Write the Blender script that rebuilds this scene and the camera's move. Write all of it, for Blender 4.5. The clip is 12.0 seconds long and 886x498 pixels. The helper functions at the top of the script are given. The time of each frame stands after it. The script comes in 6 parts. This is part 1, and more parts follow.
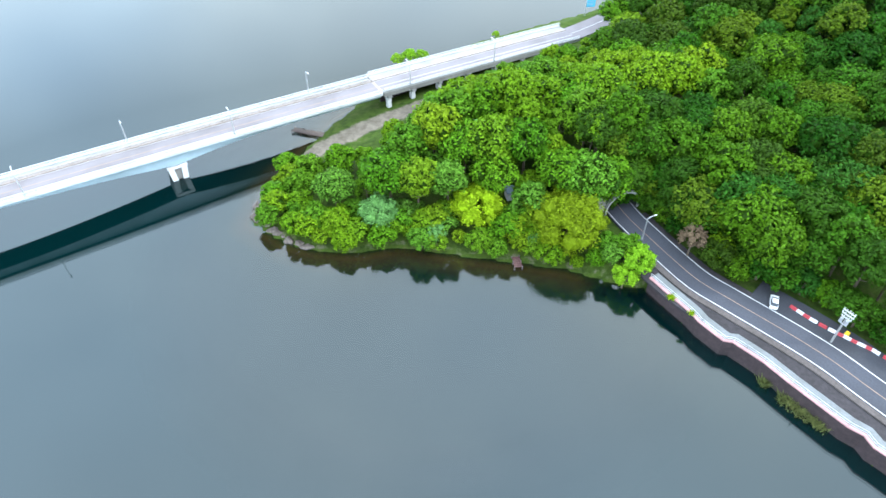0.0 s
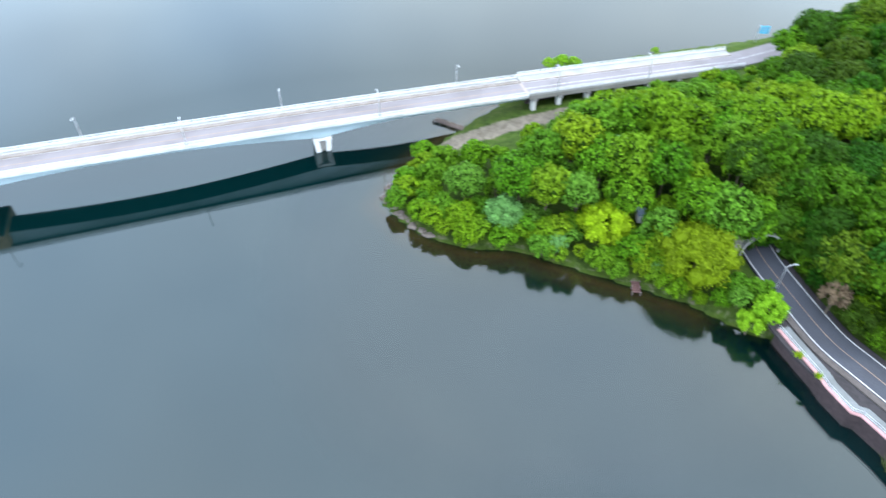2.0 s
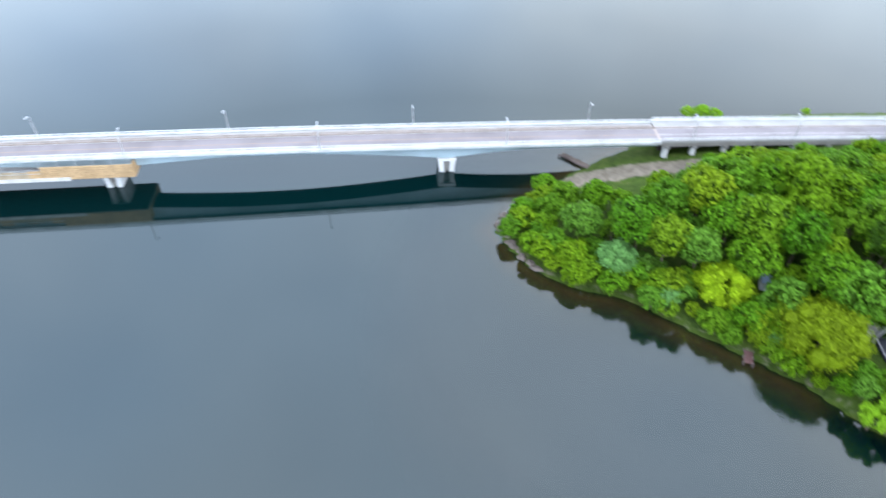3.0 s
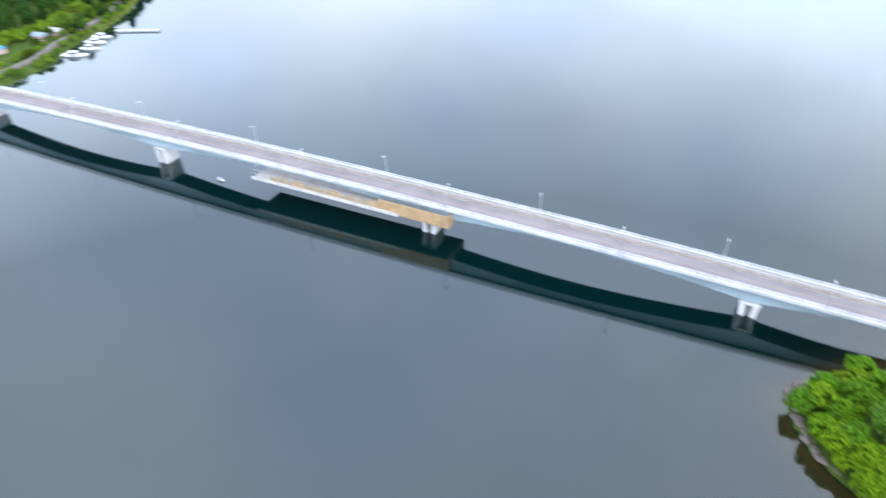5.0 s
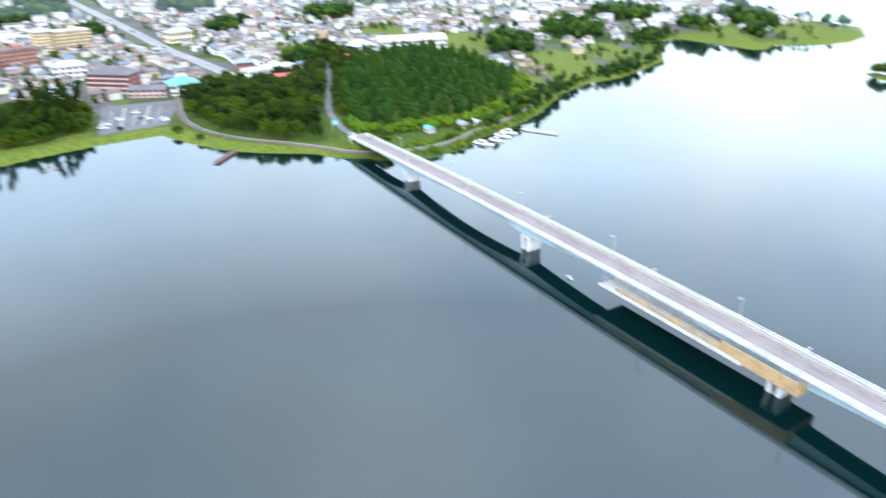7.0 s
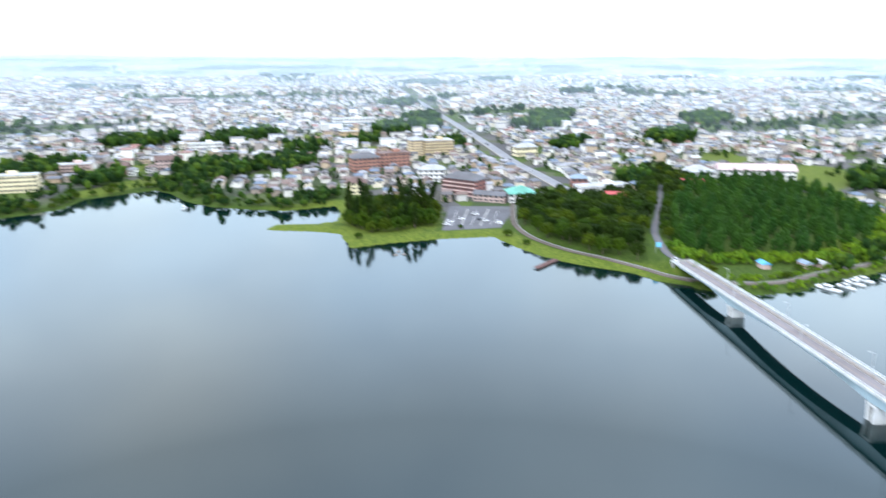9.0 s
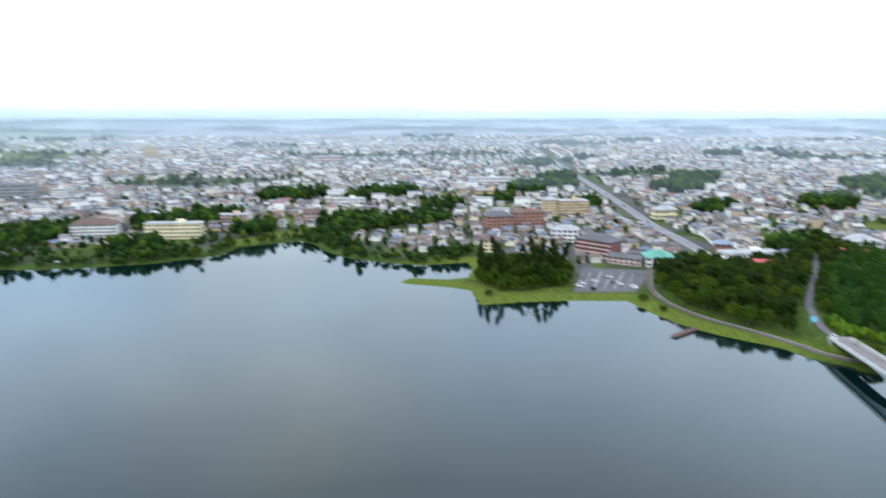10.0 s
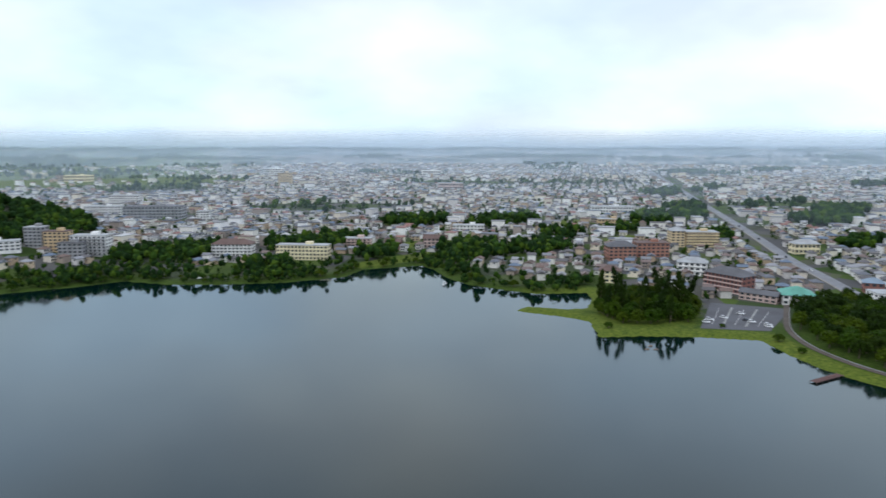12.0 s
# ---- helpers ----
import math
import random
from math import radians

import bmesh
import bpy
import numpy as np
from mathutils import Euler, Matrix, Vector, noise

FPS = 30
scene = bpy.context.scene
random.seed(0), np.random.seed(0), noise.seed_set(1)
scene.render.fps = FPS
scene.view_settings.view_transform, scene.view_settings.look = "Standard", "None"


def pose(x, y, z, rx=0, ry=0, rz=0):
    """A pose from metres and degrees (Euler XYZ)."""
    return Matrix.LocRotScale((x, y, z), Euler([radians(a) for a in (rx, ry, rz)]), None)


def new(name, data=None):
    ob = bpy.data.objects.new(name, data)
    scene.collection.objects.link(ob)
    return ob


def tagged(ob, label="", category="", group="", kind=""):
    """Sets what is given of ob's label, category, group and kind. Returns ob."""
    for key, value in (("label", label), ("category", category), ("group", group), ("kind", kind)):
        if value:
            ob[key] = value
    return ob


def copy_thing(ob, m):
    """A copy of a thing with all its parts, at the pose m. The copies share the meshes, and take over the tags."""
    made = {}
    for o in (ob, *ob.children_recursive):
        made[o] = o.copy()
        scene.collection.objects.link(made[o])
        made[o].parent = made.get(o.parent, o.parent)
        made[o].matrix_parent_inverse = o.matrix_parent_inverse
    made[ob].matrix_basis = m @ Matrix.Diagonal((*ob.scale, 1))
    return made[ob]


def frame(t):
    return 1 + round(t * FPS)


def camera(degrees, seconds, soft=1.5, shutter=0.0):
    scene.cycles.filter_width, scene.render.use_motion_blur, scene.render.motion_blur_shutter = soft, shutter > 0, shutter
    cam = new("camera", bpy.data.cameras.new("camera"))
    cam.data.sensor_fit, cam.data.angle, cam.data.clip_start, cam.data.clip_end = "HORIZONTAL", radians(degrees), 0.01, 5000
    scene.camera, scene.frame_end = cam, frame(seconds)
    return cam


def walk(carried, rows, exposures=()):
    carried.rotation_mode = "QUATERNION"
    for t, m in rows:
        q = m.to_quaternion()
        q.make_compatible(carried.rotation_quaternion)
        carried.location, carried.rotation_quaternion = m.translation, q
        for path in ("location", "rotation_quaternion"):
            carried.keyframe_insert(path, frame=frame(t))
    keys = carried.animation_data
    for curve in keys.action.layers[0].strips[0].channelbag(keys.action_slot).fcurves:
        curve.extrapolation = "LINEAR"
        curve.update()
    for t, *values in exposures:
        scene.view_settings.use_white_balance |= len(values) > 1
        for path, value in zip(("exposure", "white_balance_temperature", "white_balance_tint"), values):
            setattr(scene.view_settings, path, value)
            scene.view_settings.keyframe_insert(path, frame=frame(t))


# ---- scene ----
cam = camera(66.3, 12.0, soft=1.5, shutter=0.7)
PATH = [
    (0, pose(-0.02, -1.13, 99.15, 45.36, 0, 0.71)),
    (0.5, pose(-0.02, -1.08, 99.24, 45.34, 0, 2.69)),
    (1, pose(-0.03, -1.01, 99.33, 45.32, 0, 5.87)),
    (1.5, pose(-0.03, -0.92, 99.40, 45.28, 0, 9.83)),
    (2, pose(-0.02, -0.83, 99.48, 45.27, 0, 14.78)),
    (2.5, pose(-0.00, -0.70, 99.56, 45.71, 0, 21.14)),
    (2.7, pose(0.01, -0.63, 99.60, 46.30, 0, 23.63)),
    (4.5, pose(0.14, 0.25, 99.88, 53.40, 0, 49.24)),
    (5, pose(0.18, 0.46, 99.95, 55.34, 0, 57.52)),
    (5.5, pose(0.19, 0.64, 100.01, 57.61, 0, 65.79)),
    (6, pose(0.25, 0.76, 100.09, 59.85, 0, 73.84)),
    (6.5, pose(0.29, 0.82, 100.18, 62.13, 0, 81.87)),
    (7, pose(0.31, 0.82, 100.27, 64.57, 0, 89.96)),
    (7.5, pose(0.28, 0.76, 100.34, 67.06, 0, 97.11)),
    (9.3, pose(0.00, 0.39, 100.49, 75.65, 0, 120.92)),
    (9.5, pose(-0.03, 0.35, 100.50, 76.65, 0, 123.13)),
    (10, pose(-0.13, 0.28, 100.49, 79.07, 0, 128.69)),
    (10.5, pose(-0.23, 0.22, 100.47, 81.40, 0, 133.82)),
    (11, pose(-0.33, 0.17, 100.43, 81.41, 0, 134.79)),
    (11.5, pose(-0.42, 0.13, 100.40, 81.39, 0, 135.97)),
    (12, pose(-0.51, 0.10, 100.36, 81.37, 0, 138.81)),
]
EXPOSURES = [(0.0, 1.16, 5650, 4), (2.5, 0.93, 5700, 8), (4.5, 0.62, 5750, 16), (5.5, 0.70, 5820, 11), (7.5, 0.80, 5820, 9), (9.5, 0.25, 5850, 8), (10.5, -0.40, 5880, 7), (12.0, -0.76, 5920, 8)]
walk(cam, PATH, EXPOSURES)

# ---- light ----
SUN_UP, SUN_ROUND = 42.0, 268.0
world = bpy.data.worlds.new("overcast_sky")
scene.world = world
world.use_nodes = True
wt = world.node_tree
wt.nodes.clear()


def wn(kind, **sets):
    n = wt.nodes.new(kind)
    for k, v in sets.items():
        n.inputs[k].default_value = v
    return n


sky = wt.nodes.new("ShaderNodeTexSky")
sky.sky_type, sky.sun_disc = "NISHITA", False
sky.sun_elevation, sky.sun_rotation = radians(SUN_UP), radians(SUN_ROUND)
sky_dim = wt.nodes.new("ShaderNodeMixRGB")
sky_dim.blend_type = "MULTIPLY"
sky_dim.inputs[0].default_value = 1.0
sky_dim.inputs[2].default_value = (0.16, 0.16, 0.16, 1)
wt.links.new(sky.outputs[0], sky_dim.inputs[1])
coord = wt.nodes.new("ShaderNodeTexCoord")
split = wt.nodes.new("ShaderNodeSeparateXYZ")
wt.links.new(coord.outputs["Generated"], split.inputs[0])
# cloud deck: even overcast, brighter overhead, with slow soft billows
rise = wt.nodes.new("ShaderNodeValToRGB")
rise.color_ramp.elements[0].position, rise.color_ramp.elements[0].color = 0.0, (1.80, 2.0, 2.1, 1)
rise.color_ramp.elements[1].position, rise.color_ramp.elements[1].color = 0.9, (2.3, 2.4, 2.52, 1)
high = rise.color_ramp.elements.new(0.45)
high.color = (1.74, 1.81, 1.93, 1)
mid = rise.color_ramp.elements.new(0.12)
mid.color = (1.85, 2.0, 2.08, 1)
wt.links.new(split.outputs[2], rise.inputs[0])
flat = wt.nodes.new("ShaderNodeVectorMath")
flat.operation = "DIVIDE"
lift = wt.nodes.new("ShaderNodeMath")
lift.operation = "ADD"
lift.inputs[1].default_value = 0.35
wt.links.new(split.outputs[2], lift.inputs[0])
triple = wt.nodes.new("ShaderNodeCombineXYZ")
for n in range(3):
    wt.links.new(lift.outputs[0], triple.inputs[n])
wt.links.new(coord.outputs["Generated"], flat.inputs[0])
wt.links.new(triple.outputs[0], flat.inputs[1])
billow = wn("ShaderNodeTexNoise", Scale=1.9, Detail=4.0, Roughness=0.5)
wt.links.new(flat.outputs[0], billow.inputs["Vector"])
grey = wt.nodes.new("ShaderNodeValToRGB")
grey.color_ramp.elements[0].position, grey.color_ramp.elements[0].color = 0.3, (0.80, 0.82, 0.86, 1)
grey.color_ramp.elements[1].position, grey.color_ramp.elements[1].color = 0.72, (1.12, 1.12, 1.10, 1)
wt.links.new(billow.outputs[0], grey.inputs[0])
deck_cloud = wt.nodes.new("ShaderNodeMixRGB")
deck_cloud.blend_type = "MULTIPLY"
deck_cloud.inputs[0].default_value = 1.0
wt.links.new(rise.outputs[0], deck_cloud.inputs[1])
wt.links.new(grey.outputs[0], deck_cloud.inputs[2])
# the cloud is thinner, and brighter, towards the north-west
lean = wt.nodes.new("ShaderNodeVectorMath")
lean.operation = "DOT_PRODUCT"
lean.inputs[1].default_value = (-0.45, 0.89, 0.0)
wt.links.new(coord.outputs["Generated"], lean.inputs[0])
swing = wt.nodes.new("ShaderNodeMapRange")
for k, v in (("From Min", 0.0), ("From Max", 0.8), ("To Min", 0.97), ("To Max", 1.11)):
    swing.inputs[k].default_value = v
wt.links.new(lean.outputs["Value"], swing.inputs["Value"])
hue = wn("ShaderNodeTexNoise", Scale=1.1, Detail=2.0)
wt.links.new(flat.outputs[0], hue.inputs["Vector"])
warm = wt.nodes.new("ShaderNodeValToRGB")
warm.color_ramp.elements[0].position, warm.color_ramp.elements[0].color = 0.35, (0.93, 0.98, 1.06, 1)
warm.color_ramp.elements[1].position, warm.color_ramp.elements[1].color = 0.68, (1.10, 0.99, 0.90, 1)
wt.links.new(hue.outputs[0], warm.inputs[0])
tinted = wt.nodes.new("ShaderNodeMixRGB")
tinted.blend_type = "MULTIPLY"
tinted.inputs[0].default_value = 1.0
wt.links.new(deck_cloud.outputs[0], tinted.inputs[1])
wt.links.new(warm.outputs[0], tinted.inputs[2])
swung = wt.nodes.new("ShaderNodeVectorMath")
swung.operation = "SCALE"
wt.links.new(tinted.outputs[0], swung.inputs[0])
wt.links.new(swing.outputs[0], swung.inputs["Scale"])
veil = wt.nodes.new("ShaderNodeMixRGB")
veil.inputs[0].default_value = 0.88
wt.links.new(sky_dim.outputs[0], veil.inputs[1])
wt.links.new(swung.outputs[0], veil.inputs[2])
back = wn("ShaderNodeBackground", Strength=1.0)
wt.links.new(veil.outputs[0], back.inputs[0])
world_out = wt.nodes.new("ShaderNodeOutputWorld")
wt.links.new(back.outputs[0], world_out.inputs[0])

sun_data = bpy.data.lights.new("sun", "SUN")
sun_data.energy, sun_data.angle, sun_data.color = 1.5, radians(10), (1.0, 0.96, 0.9)
sun = new("sun", sun_data)
sun.rotation_euler = (radians(90 - SUN_UP), 0, radians(SUN_ROUND - 180))


# ---- materials ----
def material(name):
    m = bpy.data.materials.new(name)
    m.use_nodes = True
    nt = m.node_tree
    nt.nodes.clear()
    out = nt.nodes.new("ShaderNodeOutputMaterial")
    return m, nt, out


def nd(nt, kind, **sets):
    n = nt.nodes.new(kind)
    for k, v in sets.items():
        n.inputs[k].default_value = v
    return n


def ramp(nt, source, stops):
    r = nt.nodes.new("ShaderNodeValToRGB")
    els = r.color_ramp.elements
    while len(els) > 1:
        els.remove(els[-1])
    els[0].position, els[0].color = stops[0][0], (*stops[0][1], 1)
    for pos, col in stops[1:]:
        e = els.new(pos)
        e.color = (*col, 1)
    nt.links.new(source, r.inputs[0])
    return r.outputs[0]


def surface(name, colour, rough=0.7, metal=0.0, grain=6.0, stain=0.25, spread=0.22, bump=0.15, coord_kind="Object"):
    """Plain painted, stony or metal surface: fine grain and broad stains on one colour."""
    m, nt, out = material(name)
    tc = nt.nodes.new("ShaderNodeTexCoord")
    fine = nd(nt, "ShaderNodeTexNoise", Scale=grain, Detail=5.0, Roughness=0.65)
    broad = nd(nt, "ShaderNodeTexNoise", Scale=stain, Detail=3.0)
    for n in (fine, broad):
        nt.links.new(tc.outputs[coord_kind], n.inputs["Vector"])
    lo = tuple(c * (1 - spread) for c in colour)
    hi = tuple(min(1, c * (1 + spread)) for c in colour)
    a = ramp(nt, fine.outputs[0], [(0.3, lo), (0.7, hi)])
    b = ramp(nt, broad.outputs[0], [(0.35, (0.72, 0.71, 0.69)), (0.6, (1, 1, 1))])
    mix = nt.nodes.new("ShaderNodeMixRGB")
    mix.blend_type = "MULTIPLY"
    mix.inputs[0].default_value = 0.8
    nt.links.new(a, mix.inputs[1])
    nt.links.new(b, mix.inputs[2])
    p = nd(nt, "ShaderNodeBsdfPrincipled", Roughness=rough, Metallic=metal)
    nt.links.new(mix.outputs[0], p.inputs["Base Color"])
    if bump:
        bp = nd(nt, "ShaderNodeBump", Strength=bump, Distance=0.05)
        nt.links.new(fine.outputs[0], bp.inputs["Height"])
        nt.links.new(bp.outputs[0], p.inputs["Normal"])
    nt.links.new(p.outputs[0], out.inputs[0])
    return m


def varied(name, colours, rough=0.75, by="object", spread=0.2, sheen=0.5):
    """One of several colours for each thing (by object) or each loose piece (by island)."""
    m, nt, out = material(name)
    if by == "object":
        src = nt.nodes.new("ShaderNodeObjectInfo").outputs["Random"]
    else:
        src = nt.nodes.new("ShaderNodeNewGeometry").outputs["Random Per Island"]
    n = len(colours)
    r = nt.nodes.new("ShaderNodeValToRGB")
    r.color_ramp.interpolation = "CONSTANT"
    els = r.color_ramp.elements
    els[0].position, els[0].color = 0, (*colours[0], 1)
    els.remove(els[1])
    for i, c in enumerate(colours[1:], 1):
        e = els.new(i / n)
        e.color = (*c, 1)
    nt.links.new(src, r.inputs[0])
    g = nt.nodes.new("ShaderNodeNewGeometry")
    fine = nd(nt, "ShaderNodeTexNoise", Scale=0.9, Detail=6.0, Roughness=0.7)
    nt.links.new(g.outputs["Position"], fine.inputs["Vector"])
    shade = ramp(nt, fine.outputs[0], [(0.25, (1 - spread,) * 3), (0.75, (1 + spread,) * 3)])
    mix = nt.nodes.new("ShaderNodeMixRGB")
    mix.blend_type = "MULTIPLY"
    mix.inputs[0].default_value = 1.0
    nt.links.new(r.outputs[0], mix.inputs[1])
    nt.links.new(shade, mix.inputs[2])
    p = nd(nt, "ShaderNodeBsdfPrincipled", Roughness=rough)
    p.inputs["Specular IOR Level"].default_value = sheen
    nt.links.new(mix.outputs[0], p.inputs["Base Color"])
    nt.links.new(p.outputs[0], out.inputs[0])
    return m


def foliage(name, tints, spread=0.34, through_light=0.16):
    """Leaves: a tint for each plant, each leaf a little lighter or darker, some light through them."""
    m, nt, out = material(name)
    info = nt.nodes.new("ShaderNodeObjectInfo")
    base = ramp(nt, info.outputs["Random"], [(i / max(1, len(tints) - 1), c) for i, c in enumerate(tints)])
    g = nt.nodes.new("ShaderNodeNewGeometry")
    leaf = ramp(nt, g.outputs["Random Per Island"], [(0, (1 - spread,) * 3), (1, (1 + spread, 1 + spread, 1 + spread * 0.6))])
    mix = nt.nodes.new("ShaderNodeMixRGB")
    mix.blend_type = "MULTIPLY"
    mix.inputs[0].default_value = 1.0
    nt.links.new(base, mix.inputs[1])
    nt.links.new(leaf, mix.inputs[2])
    d = nd(nt, "ShaderNodeBsdfPrincipled", Roughness=0.55)
    d.inputs["Specular IOR Level"].default_value = 0.06
    t = nt.nodes.new("ShaderNodeBsdfTranslucent")
    nt.links.new(mix.outputs[0], d.inputs["Base Color"])
    nt.links.new(mix.outputs[0], t.inputs[0])
    ms = nt.nodes.new("ShaderNodeMixShader")
    ms.inputs[0].default_value = through_light
    nt.links.new(d.outputs[0], ms.inputs[1])
    nt.links.new(t.outputs[0], ms.inputs[2])
    nt.links.new(ms.outputs[0], out.inputs[0])
    return m


LEAF = foliage("broad_leaves", [(0.056, 0.151, 0.004), (0.085, 0.185, 0.004), (0.126, 0.219, 0.004), (0.068, 0.165, 0.008), (0.146, 0.224, 0.005), (0.076, 0.190, 0.005), (0.097, 0.199, 0.025)])
LEAF_HILL = foliage("hillside_leaves", [(0.015, 0.057, 0.003), (0.030, 0.096, 0.003), (0.065, 0.138, 0.003), (0.022, 0.060, 0.004), (0.053, 0.126, 0.003), (0.019, 0.076, 0.008), (0.077, 0.125, 0.004), (0.029, 0.058, 0.005), (0.041, 0.116, 0.005)])
LEAF_YELLOW = foliage("yellow_leaves", [(0.240, 0.350, 0.005), (0.210, 0.330, 0.005)])
LEAF_SILVER = foliage("silvery_leaves", [(0.120, 0.240, 0.065), (0.105, 0.225, 0.060)])
LEAF_BRIGHT = foliage("fresh_leaves", [(0.15, 0.31, 0.010), (0.19, 0.33, 0.010)])
LEAF_DRY = foliage("dry_twigs", [(0.13, 0.095, 0.06), (0.12, 0.085, 0.06)])
LEAF_REED = foliage("dry_reeds", [(0.130, 0.150, 0.050), (0.155, 0.170, 0.060)])
LEAF_OLIVE = foliage("olive_leaves", [(0.115, 0.172, 0.003), (0.122, 0.176, 0.003)])
LEAF_SHORE = foliage("shore_leaves", [(0.022, 0.051, 0.003), (0.036, 0.066, 0.003), (0.051, 0.075, 0.004)])
LEAF_SCRUB = foliage("yellow_green_scrub", [(0.080, 0.150, 0.008), (0.125, 0.200, 0.010), (0.060, 0.130, 0.010)])
LEAF_DARK = foliage("dark_leaves", [(0.011, 0.025, 0.003), (0.018, 0.036, 0.004), (0.023, 0.042, 0.004)])
NEEDLE = foliage("needles", [(0.018, 0.056, 0.009), (0.028, 0.071, 0.010), (0.035, 0.083, 0.010)], 0.25, 0.1)
# leaf colour darkened to stand in for the shade inside crowns
SHADED_LEAF = foliage("shaded_inner_leaves", [(0.015, 0.039, 0.002), (0.021, 0.047, 0.002), (0.018, 0.043, 0.002)], 0.15)
BARK = surface("bark", (0.11, 0.085, 0.06), 0.9, 0, 9, 1.5, 0.4, 0.6)
CONCRETE = surface("concrete", (0.27, 0.272, 0.265), 0.85, 0, 3.0, 0.18, 0.08, 0.1)
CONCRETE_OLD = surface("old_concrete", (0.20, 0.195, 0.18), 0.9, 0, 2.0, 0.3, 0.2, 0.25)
GIRDER = surface("pale_blue_steel", (0.36, 0.46, 0.51), 0.45, 0, 2.0, 0.12, 0.05, 0.03)
WHITE_STEEL = surface("white_painted_steel", (0.52, 0.54, 0.54), 0.45, 0, 4.0, 0.3, 0.05, 0.02)
GALVANISED = surface("galvanised_steel", (0.62, 0.64, 0.66), 0.4, 0.7, 6.0, 0.6, 0.1, 0.05)
BROWN_STEEL = surface("beige_painted_steel", (0.29, 0.245, 0.21), 0.5, 0, 4.0, 0.4, 0.1, 0.02)
# dark in place of the shade under the girder
SOFFIT = surface("shade_dark_soffit", (0.05, 0.055, 0.06), 0.8, 0, 2.0, 0.3, 0.2, 0.1)
PIER_WHITE = surface("white_pier_concrete", (0.60, 0.61, 0.61), 0.85, 0, 2.0, 0.25, 0.08, 0.08)
DECK_ASPHALT = surface("worn_bridge_asphalt", (0.175, 0.16, 0.165), 0.9, 0, 5.0, 0.12, 0.12, 0.1)
ASPHALT = surface("asphalt", (0.034, 0.036, 0.043), 0.85, 0, 4.0, 0.12, 0.3, 0.2)
ASPHALT_ROAD = surface("lake_road_asphalt", (0.047, 0.050, 0.062), 0.85, 0, 3.0, 0.10, 0.2, 0.1)
SHOULDER = surface("gritty_shoulder", (0.085, 0.072, 0.066), 0.95, 0, 2.0, 0.3, 0.3, 0.3)
DITCH = surface("dark_mossy_gutter", (0.028, 0.024, 0.026), 0.9, 0, 1.5, 0.3, 0.4, 0.4)
ASPHALT_GREY = surface("grey_asphalt", (0.19, 0.195, 0.21), 0.9, 0, 3.0, 0.08, 0.2, 0.15)
ASPHALT_LOT = surface("parking_asphalt", (0.085, 0.085, 0.095), 0.85, 0, 3.0, 0.06, 0.25, 0.15)
ROAD_WHITE = surface("white_road_paint", (0.5, 0.5, 0.49), 0.7, 0, 5.0, 0.5, 0.12, 0)
ROAD_ORANGE = surface("orange_road_paint", (0.27, 0.19, 0.13), 0.7, 0, 5.0, 0.5, 0.12, 0)
PATH_STONE = surface("pale_path_paving", (0.24, 0.225, 0.20), 0.9, 0, 2.0, 0.2, 0.15, 0.1)
WALKWAY = surface("pale_walkway_concrete", (0.155, 0.165, 0.165), 0.9, 0, 2.0, 0.3, 0.15, 0.1)
PINK_COPING = surface("pink_coping", (0.44, 0.25, 0.25), 0.85, 0, 3.0, 0.4, 0.15, 0.1)
WALL_DARK = surface("dark_wet_masonry", (0.034, 0.022, 0.023), 0.8, 0, 1.2, 0.3, 0.35, 0.5)
ROCK = surface("rock", (0.14, 0.115, 0.095), 0.9, 0, 1.5, 0.5, 0.35, 0.7)
SOIL = surface("brown_path_grit", (0.105, 0.085, 0.07), 0.95, 0, 1.5, 0.15, 0.2, 0.2)
PLYWOOD = surface("tan_plywood", (0.42, 0.29, 0.15), 0.8, 0, 2.0, 0.5, 0.18, 0.1)
NET_CREAM = surface("cream_netting", (0.34, 0.28, 0.19), 0.9, 0, 2.0, 0.6, 0.3, 0.1)
NET_WHITE = surface("white_sheeting", (0.5, 0.5, 0.48), 0.8, 0, 2.0, 0.4, 0.08, 0.1)
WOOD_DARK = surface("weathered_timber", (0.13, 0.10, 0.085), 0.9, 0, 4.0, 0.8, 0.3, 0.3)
JETTY_RED = surface("reddish_timber", (0.105, 0.052, 0.045), 0.85, 0, 4.0, 0.8, 0.25, 0.2)
GLASS = surface("dark_window_glass", (0.045, 0.055, 0.065), 0.12, 0, 1.0, 0.4, 0.2, 0)
BLACK = surface("tunnel_shade_lining", (0.02, 0.02, 0.022), 0.9, 0, 1.0, 0.3, 0.2, 0)
SIGN_BLUE = surface("blue_sign_face", (0.12, 0.50, 0.75), 0.45, 0, 3.0, 0.5, 0.04, 0)
RED_PLASTIC = surface("red_plastic", (0.42, 0.05, 0.06), 0.5, 0, 3.0, 0.6, 0.08, 0)
YELLOW_PLASTIC = surface("yellow_plastic", (0.75, 0.50, 0.02), 0.5, 0, 3.0, 0.6, 0.08, 0)
CAR_WHITE = surface("white_car_paint", (0.75, 0.76, 0.77), 0.25, 0, 2.0, 0.6, 0.03, 0)
CAR_DARK = surface("dark_car_paint", (0.05, 0.055, 0.07), 0.25, 0, 2.0, 0.6, 0.05, 0)
RUBBER = surface("tyre_rubber", (0.025, 0.025, 0.025), 0.9, 0, 5.0, 1.0, 0.2, 0)
BLUE_TARP = surface("blue_sheet_roof", (0.10, 0.35, 0.60), 0.6, 0, 3.0, 0.6, 0.15, 0.1)
